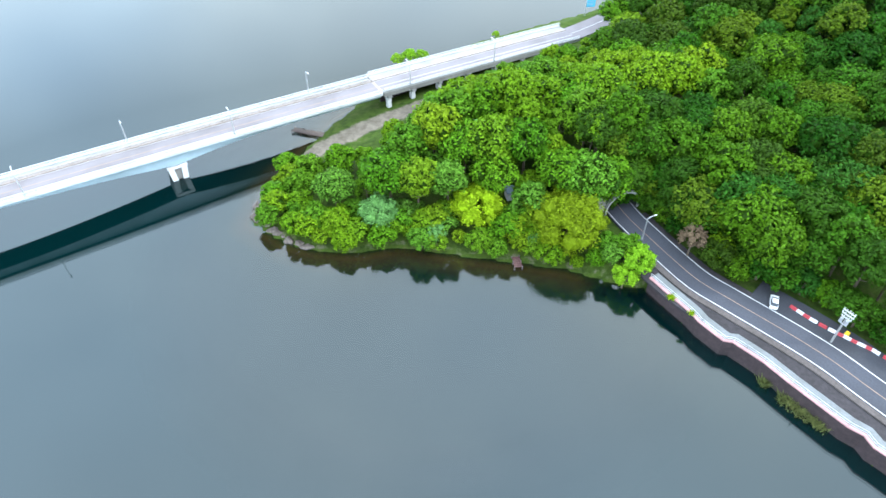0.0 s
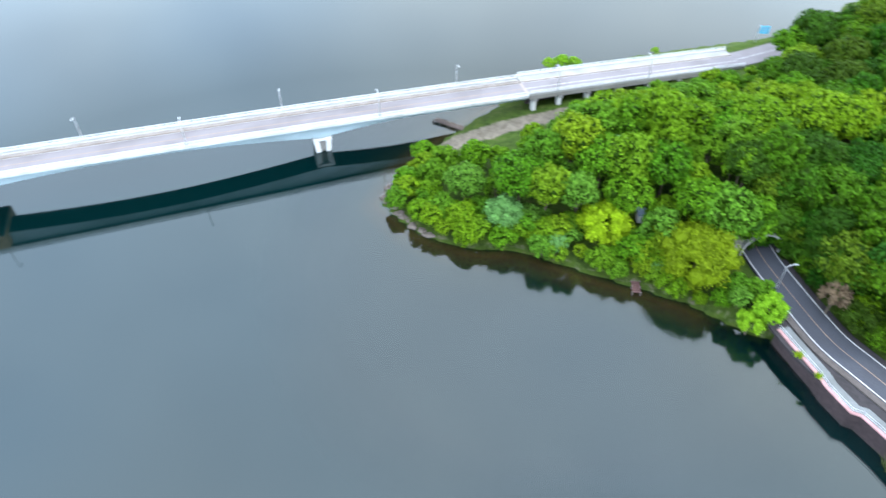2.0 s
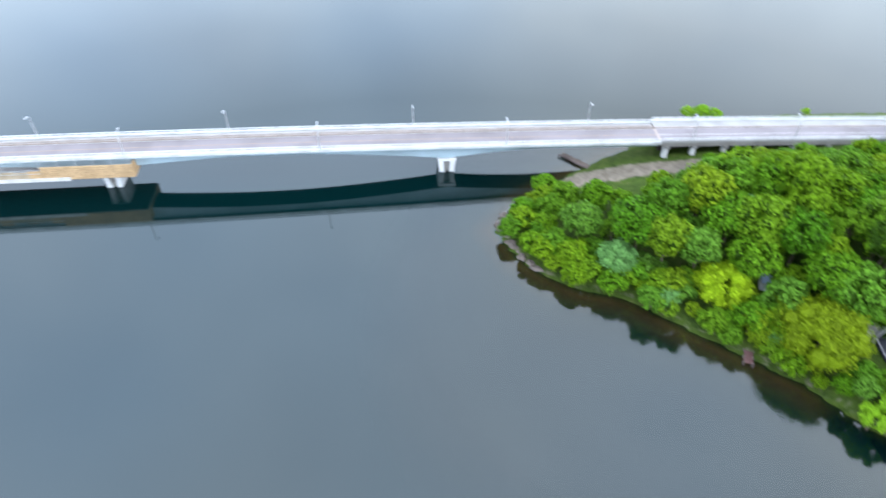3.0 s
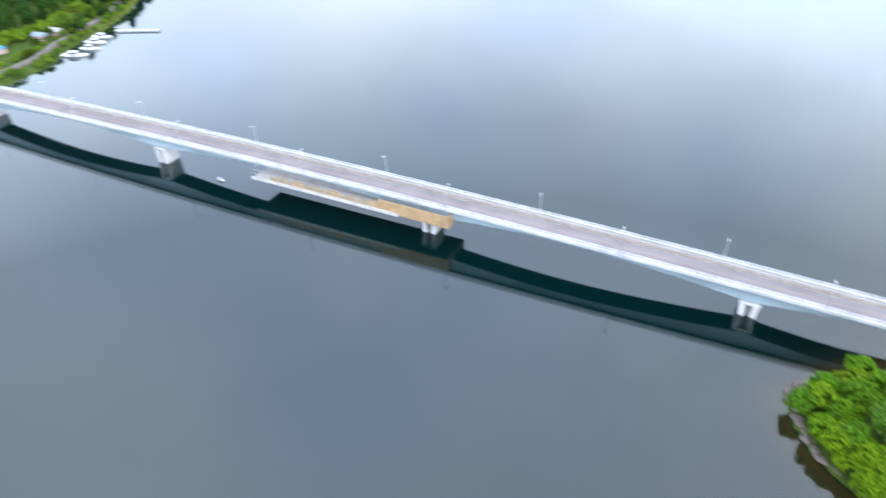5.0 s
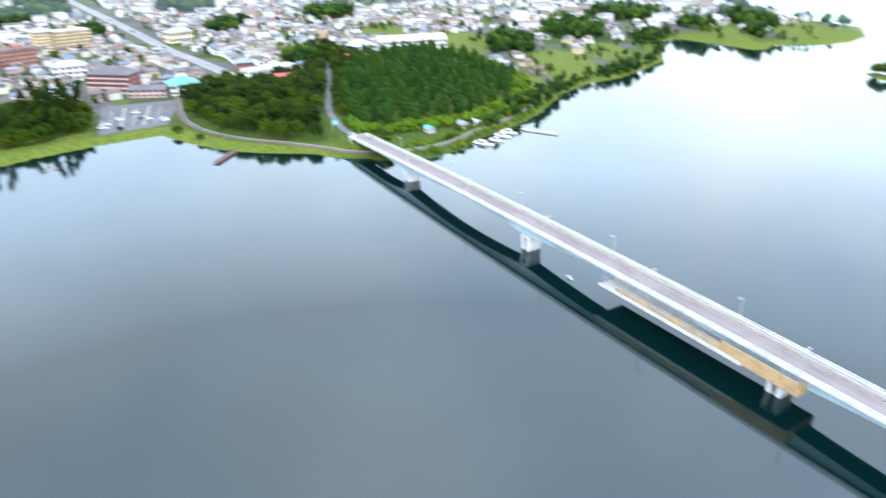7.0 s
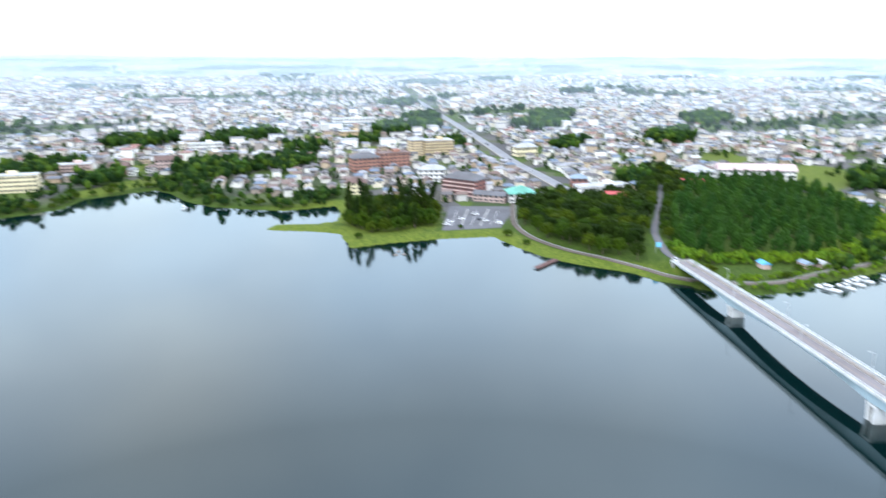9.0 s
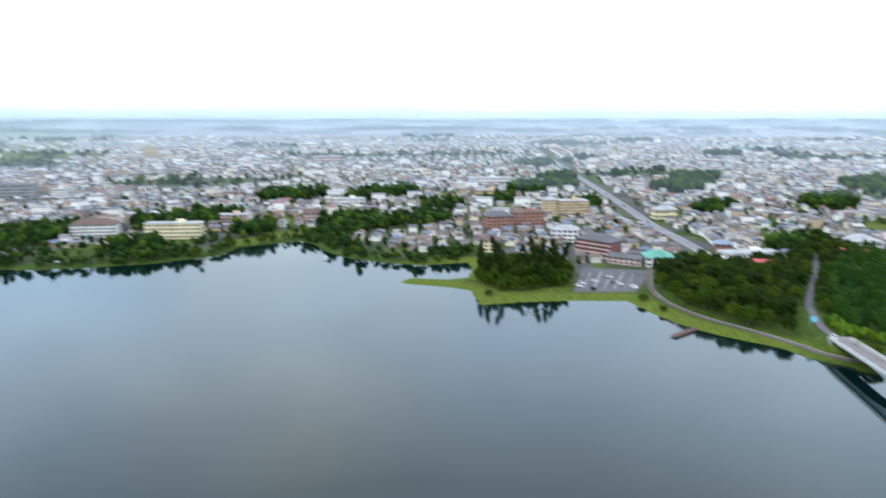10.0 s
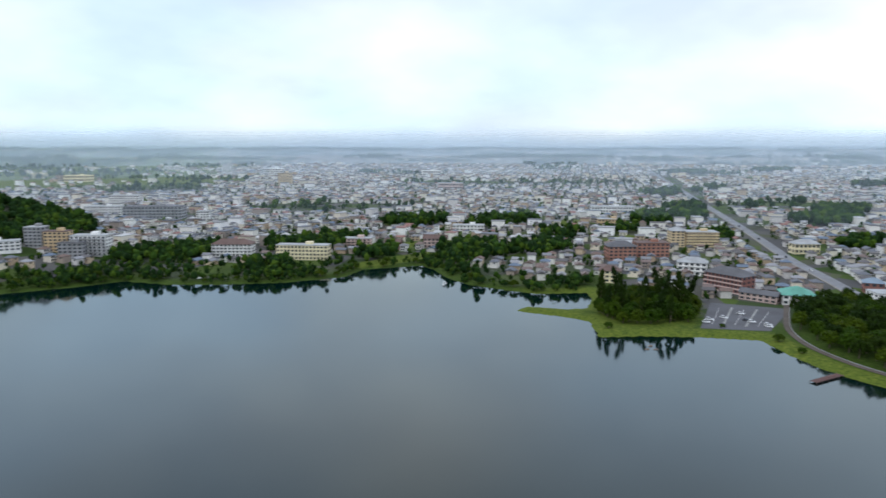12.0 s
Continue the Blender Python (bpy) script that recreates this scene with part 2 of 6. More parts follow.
HOUSE_WALL = varied("house_walls", [(0.713, 0.690, 0.644), (0.800, 0.800, 0.759), (0.632, 0.575, 0.483), (0.759, 0.690, 0.552), (0.552, 0.529, 0.506), (0.800, 0.782, 0.759), (0.420, 0.320, 0.220), (0.330, 0.270, 0.225), (0.560, 0.450, 0.310)])
HOUSE_ROOF = varied("house_roofs", [(0.113, 0.120, 0.139), (0.186, 0.186, 0.199), (0.087, 0.080, 0.080), (0.139, 0.093, 0.077), (0.240, 0.240, 0.255), (0.113, 0.146, 0.199), (0.099, 0.093, 0.096), (0.150, 0.110, 0.098)])
TOWN_WALL = varied("town_walls", [(0.713, 0.690, 0.644), (0.800, 0.800, 0.759), (0.632, 0.575, 0.483), (0.690, 0.644, 0.540), (0.552, 0.529, 0.506), (0.800, 0.800, 0.800), (0.420, 0.330, 0.230), (0.300, 0.260, 0.230), (0.760, 0.740, 0.700)], by="island")
TOWN_ROOF = varied("town_roofs", [(0.123, 0.130, 0.152), (0.205, 0.205, 0.220), (0.097, 0.089, 0.089), (0.152, 0.103, 0.083), (0.290, 0.290, 0.300), (0.116, 0.152, 0.205), (0.220, 0.116, 0.097), (0.420, 0.420, 0.420), (0.083, 0.089, 0.103), (0.185, 0.185, 0.190)], by="island")


def plain_wall(name, c):
    return surface(name, c, 0.8, 0, 0.8, 0.12, 0.08, 0.05)


def ground_material():
    """Grass, soil and paving by land use, and lake bed: weed and mud deep down, brown stones near the bank."""
    m, nt, out = material("land")
    g = nt.nodes.new("ShaderNodeNewGeometry")
    use = nt.nodes.new("ShaderNodeVertexColor")
    use.layer_name = "land_use"
    sep = nt.nodes.new("ShaderNodeSeparateColor")
    nt.links.new(use.outputs[0], sep.inputs[0])
    fine = nd(nt, "ShaderNodeTexNoise", Scale=0.5, Detail=6.0, Roughness=0.7)
    broad = nd(nt, "ShaderNodeTexNoise", Scale=0.02, Detail=4.0, Roughness=0.6)
    plots = nd(nt, "ShaderNodeTexVoronoi", Scale=0.035)
    for n in (fine, broad, plots):
        nt.links.new(g.outputs["Position"], n.inputs["Vector"])
    wild = ramp(nt, fine.outputs[0], [(0.3, (0.020, 0.036, 0.008)), (0.55, (0.045, 0.075, 0.010)), (0.75, (0.085, 0.080, 0.035))])
    lawn = ramp(nt, fine.outputs[0], [(0.3, (0.034, 0.056, 0.010)), (0.5, (0.082, 0.112, 0.014)), (0.72, (0.150, 0.160, 0.026))])
    sepv = nt.nodes.new("ShaderNodeSeparateColor")
    nt.links.new(plots.outputs["Color"], sepv.inputs[0])
    town = ramp(nt, sepv.outputs[0], [(0.0, (0.07, 0.07, 0.072)), (0.3, (0.10, 0.097, 0.09)), (0.4, (0.035, 0.058, 0.015)), (0.7, (0.065, 0.095, 0.020)), (0.85, (0.08, 0.076, 0.066)), (1.0, (0.025, 0.045, 0.013))])
    bed = ramp(nt, sep.outputs[2], [(0.0, (0.002, 0.012, 0.012)), (0.5, (0.012, 0.020, 0.010)), (0.8, (0.09, 0.058, 0.013)), (1.0, (0.28, 0.155, 0.042))])

    def mix(a, b, f):
        x = nt.nodes.new("ShaderNodeMixRGB")
        nt.links.new(f, x.inputs[0])
        nt.links.new(a, x.inputs[1])
        nt.links.new(b, x.inputs[2])
        return x.outputs[0]

    c = mix(wild, town, sep.outputs[0])
    c = mix(c, lawn, sep.outputs[1])
    grit = ramp(nt, fine.outputs[0], [(0.25, (0.075, 0.066, 0.048)), (0.7, (0.19, 0.165, 0.13))])
    ragged = nt.nodes.new("ShaderNodeMath")
    ragged.operation = "ADD"
    nt.links.new(use.outputs["Alpha"], ragged.inputs[0])
    nt.links.new(fine.outputs[0], ragged.inputs[1])
    bare = nt.nodes.new("ShaderNodeMapRange")
    bare.inputs["From Min"].default_value, bare.inputs["From Max"].default_value = 0.85, 1.15
    nt.links.new(ragged.outputs[0], bare.inputs["Value"])
    c = mix(c, grit, bare.outputs[0])
    z = nt.nodes.new("ShaderNodeSeparateXYZ")
    nt.links.new(g.outputs["Position"], z.inputs[0])
    wet = nt.nodes.new("ShaderNodeMapRange")
    wet.inputs["From Min"].default_value, wet.inputs["From Max"].default_value = -0.22, -0.03
    nt.links.new(z.outputs[2], wet.inputs["Value"])
    c = mix(bed, c, wet.outputs[0])
    p = nd(nt, "ShaderNodeBsdfPrincipled", Roughness=0.95)
    p.inputs["Specular IOR Level"].default_value = 0.1
    nt.links.new(c, p.inputs["Base Color"])
    nt.links.new(p.outputs[0], out.inputs[0])
    return m


def water_material():
    """Calm lake: gloss by the angle, and through it the bed in murky green."""
    m, nt, out = material("lake_water")
    g = nt.nodes.new("ShaderNodeNewGeometry")
    ripple = nd(nt, "ShaderNodeTexNoise", Scale=0.015, Detail=2.0, Roughness=0.5)
    nt.links.new(g.outputs["Position"], ripple.inputs["Vector"])
    gloss = nd(nt, "ShaderNodeBsdfGlossy", Roughness=0.11)
    gloss.inputs[0].default_value = (0.90, 0.98, 0.985, 1)
    calm = nt.nodes.new("ShaderNodeMapRange")
    for k, v in (("From Min", 0.35), ("From Max", 0.65), ("To Min", 0.05), ("To Max", 0.085)):
        calm.inputs[k].default_value = v
    nt.links.new(ripple.outputs[0], calm.inputs["Value"])
    nt.links.new(calm.outputs[0], gloss.inputs["Roughness"])
    below = nt.nodes.new("ShaderNodeBsdfTransparent")
    below.inputs[0].default_value = (0.78, 0.76, 0.66, 1)
    facing = nd(nt, "ShaderNodeLayerWeight", Blend=0.5)
    f = nt.nodes.new("ShaderNodeRGBToBW")
    nt.links.new(ramp(nt, facing.outputs["Facing"], [(0.0, (0.054,) * 3), (0.2, (0.061,) * 3), (0.3, (0.066,) * 3), (0.4, (0.074,) * 3), (0.5, (0.084,) * 3), (0.6, (0.156,) * 3), (0.7, (0.255,) * 3), (0.8, (0.355,) * 3), (0.88, (0.47,) * 3), (0.95, (0.74,) * 3), (1.0, (1.0,) * 3)]), f.inputs[0])
    murk = nt.nodes.new("ShaderNodeBsdfDiffuse")
    murk.inputs[0].default_value = (0.0004, 0.0070, 0.0072, 1)
    body = nt.nodes.new("ShaderNodeMixShader")
    # clear shallows round the cape, opaque murk out on the lake
    place = nt.nodes.new("ShaderNodeMapping")
    place.inputs["Location"].default_value = (0.05, -1.55, 0)
    place.inputs["Scale"].default_value = (1 / 62, 1 / 68, 1)
    nt.links.new(g.outputs["Position"], place.inputs["Vector"])
    away = nt.nodes.new("ShaderNodeVectorMath")
    away.operation = "LENGTH"
    nt.links.new(place.outputs[0], away.inputs[0])
    clear = nt.nodes.new("ShaderNodeMapRange")
    for k, v in (("From Min", 0.75), ("From Max", 1.0), ("To Min", 0.48), ("To Max", 1.0)):
        clear.inputs[k].default_value = v
    nt.links.new(away.outputs["Value"], clear.inputs["Value"])
    nt.links.new(clear.outputs[0], body.inputs[0])
    nt.links.new(below.outputs[0], body.inputs[1])
    nt.links.new(murk.outputs[0], body.inputs[2])
    ms = nt.nodes.new("ShaderNodeMixShader")
    nt.links.new(f.outputs[0], ms.inputs[0])
    nt.links.new(body.outputs[0], ms.inputs[1])
    nt.links.new(gloss.outputs[0], ms.inputs[2])
    nt.links.new(ms.outputs[0], out.inputs[0])
    return m


def haze_material(name, thick, top, fade, patchy=0.3):
    """Haze on an upright sheet: scatters a share of the light, less towards its top."""
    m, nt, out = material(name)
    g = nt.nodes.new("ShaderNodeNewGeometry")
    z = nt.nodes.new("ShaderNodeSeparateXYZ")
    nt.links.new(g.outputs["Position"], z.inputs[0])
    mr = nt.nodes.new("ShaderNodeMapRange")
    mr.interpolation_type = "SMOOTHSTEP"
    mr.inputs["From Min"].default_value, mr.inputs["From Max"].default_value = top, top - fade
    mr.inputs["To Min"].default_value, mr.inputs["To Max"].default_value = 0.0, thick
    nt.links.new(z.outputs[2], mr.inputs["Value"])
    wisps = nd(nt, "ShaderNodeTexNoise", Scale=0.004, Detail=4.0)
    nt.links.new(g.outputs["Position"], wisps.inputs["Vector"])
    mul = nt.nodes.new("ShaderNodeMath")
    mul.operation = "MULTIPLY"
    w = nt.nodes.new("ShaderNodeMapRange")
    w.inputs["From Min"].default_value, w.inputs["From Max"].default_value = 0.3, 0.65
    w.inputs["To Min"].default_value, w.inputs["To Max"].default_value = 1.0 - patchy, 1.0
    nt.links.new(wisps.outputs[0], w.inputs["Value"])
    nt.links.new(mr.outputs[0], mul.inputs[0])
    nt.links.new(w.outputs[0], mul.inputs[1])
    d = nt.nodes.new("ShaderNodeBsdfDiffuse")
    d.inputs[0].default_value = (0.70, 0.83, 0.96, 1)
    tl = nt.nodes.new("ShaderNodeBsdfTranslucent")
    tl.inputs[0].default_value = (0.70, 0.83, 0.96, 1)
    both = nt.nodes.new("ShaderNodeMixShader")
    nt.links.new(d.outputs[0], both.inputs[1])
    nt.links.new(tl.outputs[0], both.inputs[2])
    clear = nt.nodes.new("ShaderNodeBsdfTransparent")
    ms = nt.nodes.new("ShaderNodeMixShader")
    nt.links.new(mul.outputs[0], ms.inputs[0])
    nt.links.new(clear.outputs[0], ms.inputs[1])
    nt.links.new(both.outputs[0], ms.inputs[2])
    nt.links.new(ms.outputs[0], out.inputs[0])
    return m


# ---- mesh helpers ----
def mesh_of(name, verts, faces, mats, index=None, smooth=False):
    me = bpy.data.meshes.new(name)
    me.from_pydata([tuple(v) for v in verts], [], [tuple(f) for f in faces])
    for mt in mats:
        me.materials.append(mt)
    if index is not None:
        me.polygons.foreach_set("material_index", np.asarray(index, dtype=np.int32))
    if smooth:
        me.polygons.foreach_set("use_smooth", np.ones(len(me.polygons), dtype=bool))
    me.update()
    return me


def part(name, bm, mat, parent=None, label=""):
    """Link a bmesh, or a finished mesh, as one object under a thing or a part."""
    if isinstance(bm, bmesh.types.BMesh):
        me = bpy.data.meshes.new(name)
        bm.to_mesh(me)
        bm.free()
        me.materials.append(mat)
    else:
        me = bm
    ob = new(name, me)
    ob.parent = parent
    return tagged(ob, label) if label else ob


def thing(name, label, category, group="", kind="", at=None):
    ob = new(name)
    ob.empty_display_size = 0.5
    if at is not None:
        ob.matrix_basis = at
    return tagged(ob, label, category, group, kind)


def box(bm, c, size, turn=0.0, bevel=0.0):
    r = bmesh.ops.create_cube(bm, size=1.0)
    m = Matrix.Translation(c) @ Matrix.Rotation(turn, 4, "Z") @ Matrix.Diagonal((*size, 1))
    bmesh.ops.transform(bm, matrix=m, verts=r["verts"])
    if bevel:
        es = list({e for v in r["verts"] for e in v.link_edges})
        bmesh.ops.bevel(bm, geom=es, offset=bevel, segments=1, affect="EDGES")
    return bm


def rod(bm, a, b, r1, r2=None, sides=8):
    a, b = Vector(a), Vector(b)
    r2 = r1 if r2 is None else r2
    q = (b - a).to_track_quat("Z", "Y").to_matrix().to_4x4()
    made = bmesh.ops.create_cone(bm, cap_ends=True, segments=sides, radius1=r1, radius2=r2, depth=(b - a).length)
    bmesh.ops.transform(bm, matrix=Matrix.Translation((a + b) / 2) @ q, verts=made["verts"])
    return bm


def sweep(bm, rows):
    """Loft closed profiles (lists of equally many points) into one solid with capped ends."""
    loops = [[bm.verts.new(p) for p in row] for row in rows]
    n = len(loops[0])
    for a, b in zip(loops, loops[1:]):
        for i in range(n):
            bm.faces.new((a[i], a[(i + 1) % n], b[(i + 1) % n], b[i]))
    bm.faces.new(loops[0][::-1])
    bm.faces.new(loops[-1])
    bmesh.ops.recalc_face_normals(bm, faces=bm.faces[:])
    return bm


def spline(points, step):
    """A smooth line through plan points, cut into even steps."""
    p = [Vector(q) for q in points]
    p = [2 * p[0] - p[1]] + p + [2 * p[-1] - p[-2]]
    out = []
    for i in range(1, len(p) - 2):
        a, b, c, d = p[i - 1], p[i], p[i + 1], p[i + 2]
        n = max(1, int((c - b).length / step))
        for k in range(n):
            t = k / n
            out.append(0.5 * (2 * b + (c - a) * t + (2 * a - 5 * b + 4 * c - d) * t * t + (3 * b - a - 3 * c + d) * t**3))
    out.append(p[-2])
    return out


def ribbon(line, left, right, top, bottom):
    """A slab that follows a line of (x, y, z); left and right are offsets across it, top and bottom above it."""
    bm = bmesh.new()
    rows = []
    for i, q in enumerate(line):
        t = line[min(i + 1, len(line) - 1)] - line[max(i - 1, 0)]
        nrm = Vector((-t.y, t.x, 0)).normalized()
        rows.append([q + nrm * left + Vector((0, 0, bottom)), q + nrm * right + Vector((0, 0, bottom)), q + nrm * right + Vector((0, 0, top)), q + nrm * left + Vector((0, 0, top))])
    return sweep(bm, rows)


# ---- plan ----
# the bridge's own axes: s runs along it to the south shore, n across it, away from the road by the lake
ALONG, ACROSS, MIDDLE = Vector((-0.8477, -0.5304, 0)), Vector((-0.5304, 0.8477, 0)), 138.6


def deck_height(s):
    return 10.1 - 1e-4 * (s - 115) ** 2


def on_bridge(s, n, z):
    return ALONG * s + ACROSS * (MIDDLE + n) + Vector((0, 0, deck_height(s) + z))


# shores, anticlockwise round the lake
SHORE_CAPE = [(56, 214), (36, 203), (14, 191), (-6, 178), (-18, 169), (-27, 158), (-24, 152), (-29, 145), (-33, 137), (-37, 128), (-41, 118), (-42, 107), (-34, 101), (-28, 99), (-20, 98), (-11, 100), (-4, 99), (6, 97), (13, 96), (24, 94), (31, 91), (37, 89)]
SHORE_WALL = [(38.5, 88.0), (42.5, 81.9), (44.2, 79.4), (45.2, 77.2), (48.4, 73.0), (50.0, 72.7), (53.9, 68.6), (57.1, 64.1), (60.2, 60.1), (63.2, 56.2), (65.2, 54.6), (65.8, 52.6), (67.4, 51.0), (88, 26), (122, -22)]
SHORE_EAST = [(180, -120), (190, -330), (120, -480), (20, -525), (-72, -543)]
SHORE_TOWN = [(-115, -535), (-150, -535), (-171, -500), (-202, -473), (-237, -451), (-284, -440), (-312, -457), (-361, -440), (-356, -416), (-341, -384), (-336, -354), (-343, -322), (-350, -301), (-379, -280), (-365, -265), (-341, -251), (-328, -258), (-316, -278), (-303, -276), (-314, -248), (-316, -231), (-294, -208), (-313, -194), (-332, -175), (-352, -149), (-336, -127), (-327, -111), (-321, -92), (-320, -63), (-312, -47), (-312, -36)]
SHORE_WEST = [(-308, -17), (-312, -7), (-326, 10), (-350, 22), (-368, 38), (-395, 56), (-453, 81), (-484, 104), (-500, 127), (-534, 155), (-572, 182), (-638, 200), (-675, 202), (-697, 234), (-672, 254), (-648, 271), (-622, 284), (-654, 308), (-661, 330), (-658, 360), (-675, 391), (-705, 421), (-740, 440), (-781, 461), (-796, 424), (-810, 400), (-880, 390), (-1000, 415), (-1095, 436), (-1360, 570), (-2100, 780), (-2300, 1100), (-1500, 1500), (-500, 1600), (60, 1000), (150, 420), (90, 260)]
LAKE = np.array(SHORE_CAPE + SHORE_WALL + SHORE_EAST + SHORE_TOWN + SHORE_WEST, float)
ISLET = np.array((-505.0, 325.0))

# roads: plan points with their height
LAKE_ROAD = spline([(34.4, 113, 4), (36.0, 108.8, 4), (37.6, 104.8, 4), (40.4, 99.5, 4), (43.9, 93.2, 4), (47.7, 87.2, 4), (52.7, 82.2, 4), (64.1, 70.8, 4), (71.4, 61.2, 4), (92, 34, 4), (130, -14, 4)], 2.0)
NORTH_ROAD = spline([tuple(on_bridge(s, 0, 0)) for s in (-96, -112, -128)] + [(58, 197, 7.5), (84, 207, 8), (130, 214, 9)], 3.0)
SOUTH_ROAD = spline([tuple(on_bridge(s, 0, 0)) for s in (286, 300, 316)] + [(-374, -61.7, 6.4), (-397, -66.2, 6.0), (-432, -71, 5.0), (-471, -77, 4.5), (-502, -82, 4.4), (-560, -91, 4.5), (-640, -104, 5.2)], 4.0)
MAIN_ROAD = spline([(-470, -124, 2), (-491, -144, 2.2), (-553, -194, 3.2), (-600, -234, 4.4), (-684, -295, 6.4), (-796, -378, 9.1), (-997, -530, 14.1), (-1252, -721, 20.4), (-1700, -1060, 31.5)], 12.0)
SHORE_PATH = spline([(-440, -172, 1.6), (-405, -158, 1.6), (-377, -145, 1.5), (-354, -126, 1.6), (-339, -102, 1.6), (-331, -77, 1.6), (-323, -57, 1.6), (-316, -42, 1.7), (-317, -22, 1.7), (-330, 2, 1.7), (-352, 18, 1.8), (-392, 48, 2), (-440, 70, 2.2)], 4.0)
CAPE_TRACK = spline([(-33, 131, 1.2), (-26, 137, 1.6), (-18, 143, 2.0), (-8, 149, 2.6), (4, 156, 3.4)], 2.0)
LOT = np.array([(-345, -179), (-408, -206), (-428, -165), (-368, -151)], float)
PARK = np.array([(-378, -271), (-345, -250), (-318, -231), (-298, -208), (-316, -196), (-348, -183), (-402, -208), (-400, -240)], float)

KNOLL_AREA = np.array([(-392, -150), (-352, -115), (-338, -84), (-334, -62), (-352, -66), (-384, -74), (-440, -84), (-505, -92), (-478, -118), (-455, -150), (-425, -160)], float)
PLANTATION = np.array([(-372, -54), (-352, -38), (-372, -8), (-388, 18), (-430, 42), (-486, 50), (-560, 20), (-588, -14), (-560, -70), (-450, -68)], float)
GROVE = np.array([(-338, -243), (-322, -222), (-320, -208), (-352, -188), (-396, -208), (-392, -236), (-372, -258)], float)


def inside(poly, x, y):
    hit = np.zeros(np.shape(x), bool)
    for (x1, y1), (x2, y2) in zip(poly, np.roll(poly, -1, 0)):
        if y1 != y2:
            hit ^= ((y1 > y) != (y2 > y)) & (x < (x2 - x1) * (y - y1) / (y2 - y1) + x1)
    return hit


def edge_distance(line, x, y, closed=True):
    best = np.full(np.shape(x), 1e9)
    ends = np.roll(line, -1, 0) if closed else line[1:]
    for (x1, y1), (x2, y2) in zip(line, ends):
        vx, vy = x2 - x1, y2 - y1
        t = np.clip(((x - x1) * vx + (y - y1) * vy) / (vx * vx + vy * vy + 1e-9), 0, 1)
        best = np.minimum(best, np.hypot(x - x1 - t * vx, y - y1 - t * vy))
    return best


def road_near(line, x, y):
    """Distance to a road's middle, signed side, and the height there."""
    best, z, side = np.full(np.shape(x), 1e9), np.zeros(np.shape(x)), np.zeros(np.shape(x))
    for a, b in zip(line, line[1:]):
        vx, vy = b.x - a.x, b.y - a.y
        t = np.clip(((x - a.x) * vx + (y - a.y) * vy) / (vx * vx + vy * vy + 1e-9), 0, 1)
        d = np.hypot(x - a.x - t * vx, y - a.y - t * vy)
        near = d < best
        best = np.where(near, d, best)
        z = np.where(near, a.z + t * (b.z - a.z), z)
        side = np.where(near, np.sign(vx * (y - a.y) - vy * (x - a.x)), side)
    return best, z, side


# wooded patches and open fields in the town, as plan ellipses: x, y, half sizes
PATCHES = [(-515, -640, 40, 34), (-600, -570, 60, 30), (-770, -450, 66, 40), (-890, -310, 60, 36), (-205, -598, 52, 30), (-338, -572, 58, 30), (-415, -432, 36, 26), (-478, -408, 36, 24), (-62, -790, 130, 140), (-430, -455, 30, 22), (-350, -490, 22, 16), (-560, -110, 26, 18), (-620, 60, 34, 20), (-700, 130, 44, 30), (-820, 210, 50, 36), (-250, -500, 24, 14), (-787, 440, 9, 18), (-802, 406, 12, 12), (-850, 385, 40, 9), (-950, 396, 60, 14), (-735, 262, 24, 14), (-690, 305, 22, 9), (-770, 330, 60, 22), (-590, -20, 14, 20), (-640, -430, 22, 16), (-650, -335, 34, 20), (-560, -450, 30, 18), (-720, -215, 34, 20), (-830, -130, 50, 26), (-900, -490, 60, 30), (-1000, -330, 60, 30), (-1100, -640, 80, 36), (-1050, -120, 70, 34), (-1651, -934, 86, 52), (-1241, -633, 29, 18), (-1892, -805, 78, 48), (-1505, -444, 58, 35), (-1543, -332, 41, 25), (-973, -436, 14, 9)]
FIELDS = [(-345, -466, 40, 12), (-385, -462, 26, 14), (-700, 375, 42, 48), (-690, 275, 60, 24), (-392, -520, 34, 16), (-455, -500, 26, 18), (-600, -400, 30, 16), (-560, -80, 34, 20), (-640, 20, 60, 28), (-545, 95, 60, 26), (-470, 60, 40, 14), (-600, 140, 40, 22), (-400, 28, 30, 10), (-660, -520, 34, 18), (-700, -60, 44, 24)]


def in_patch(patches, x, y, grow=0.0):
    hit = np.zeros(np.shape(x), bool)
    for px, py, a, c in patches:
        hit |= ((x - px) / (a + grow)) ** 2 + ((y - py) / (c + grow)) ** 2 < 1
    return hit


def ease(a, b, v):
    t = np.clip((v - a) / (b - a), 0, 1)
    return t * t * (3 - 2 * t)


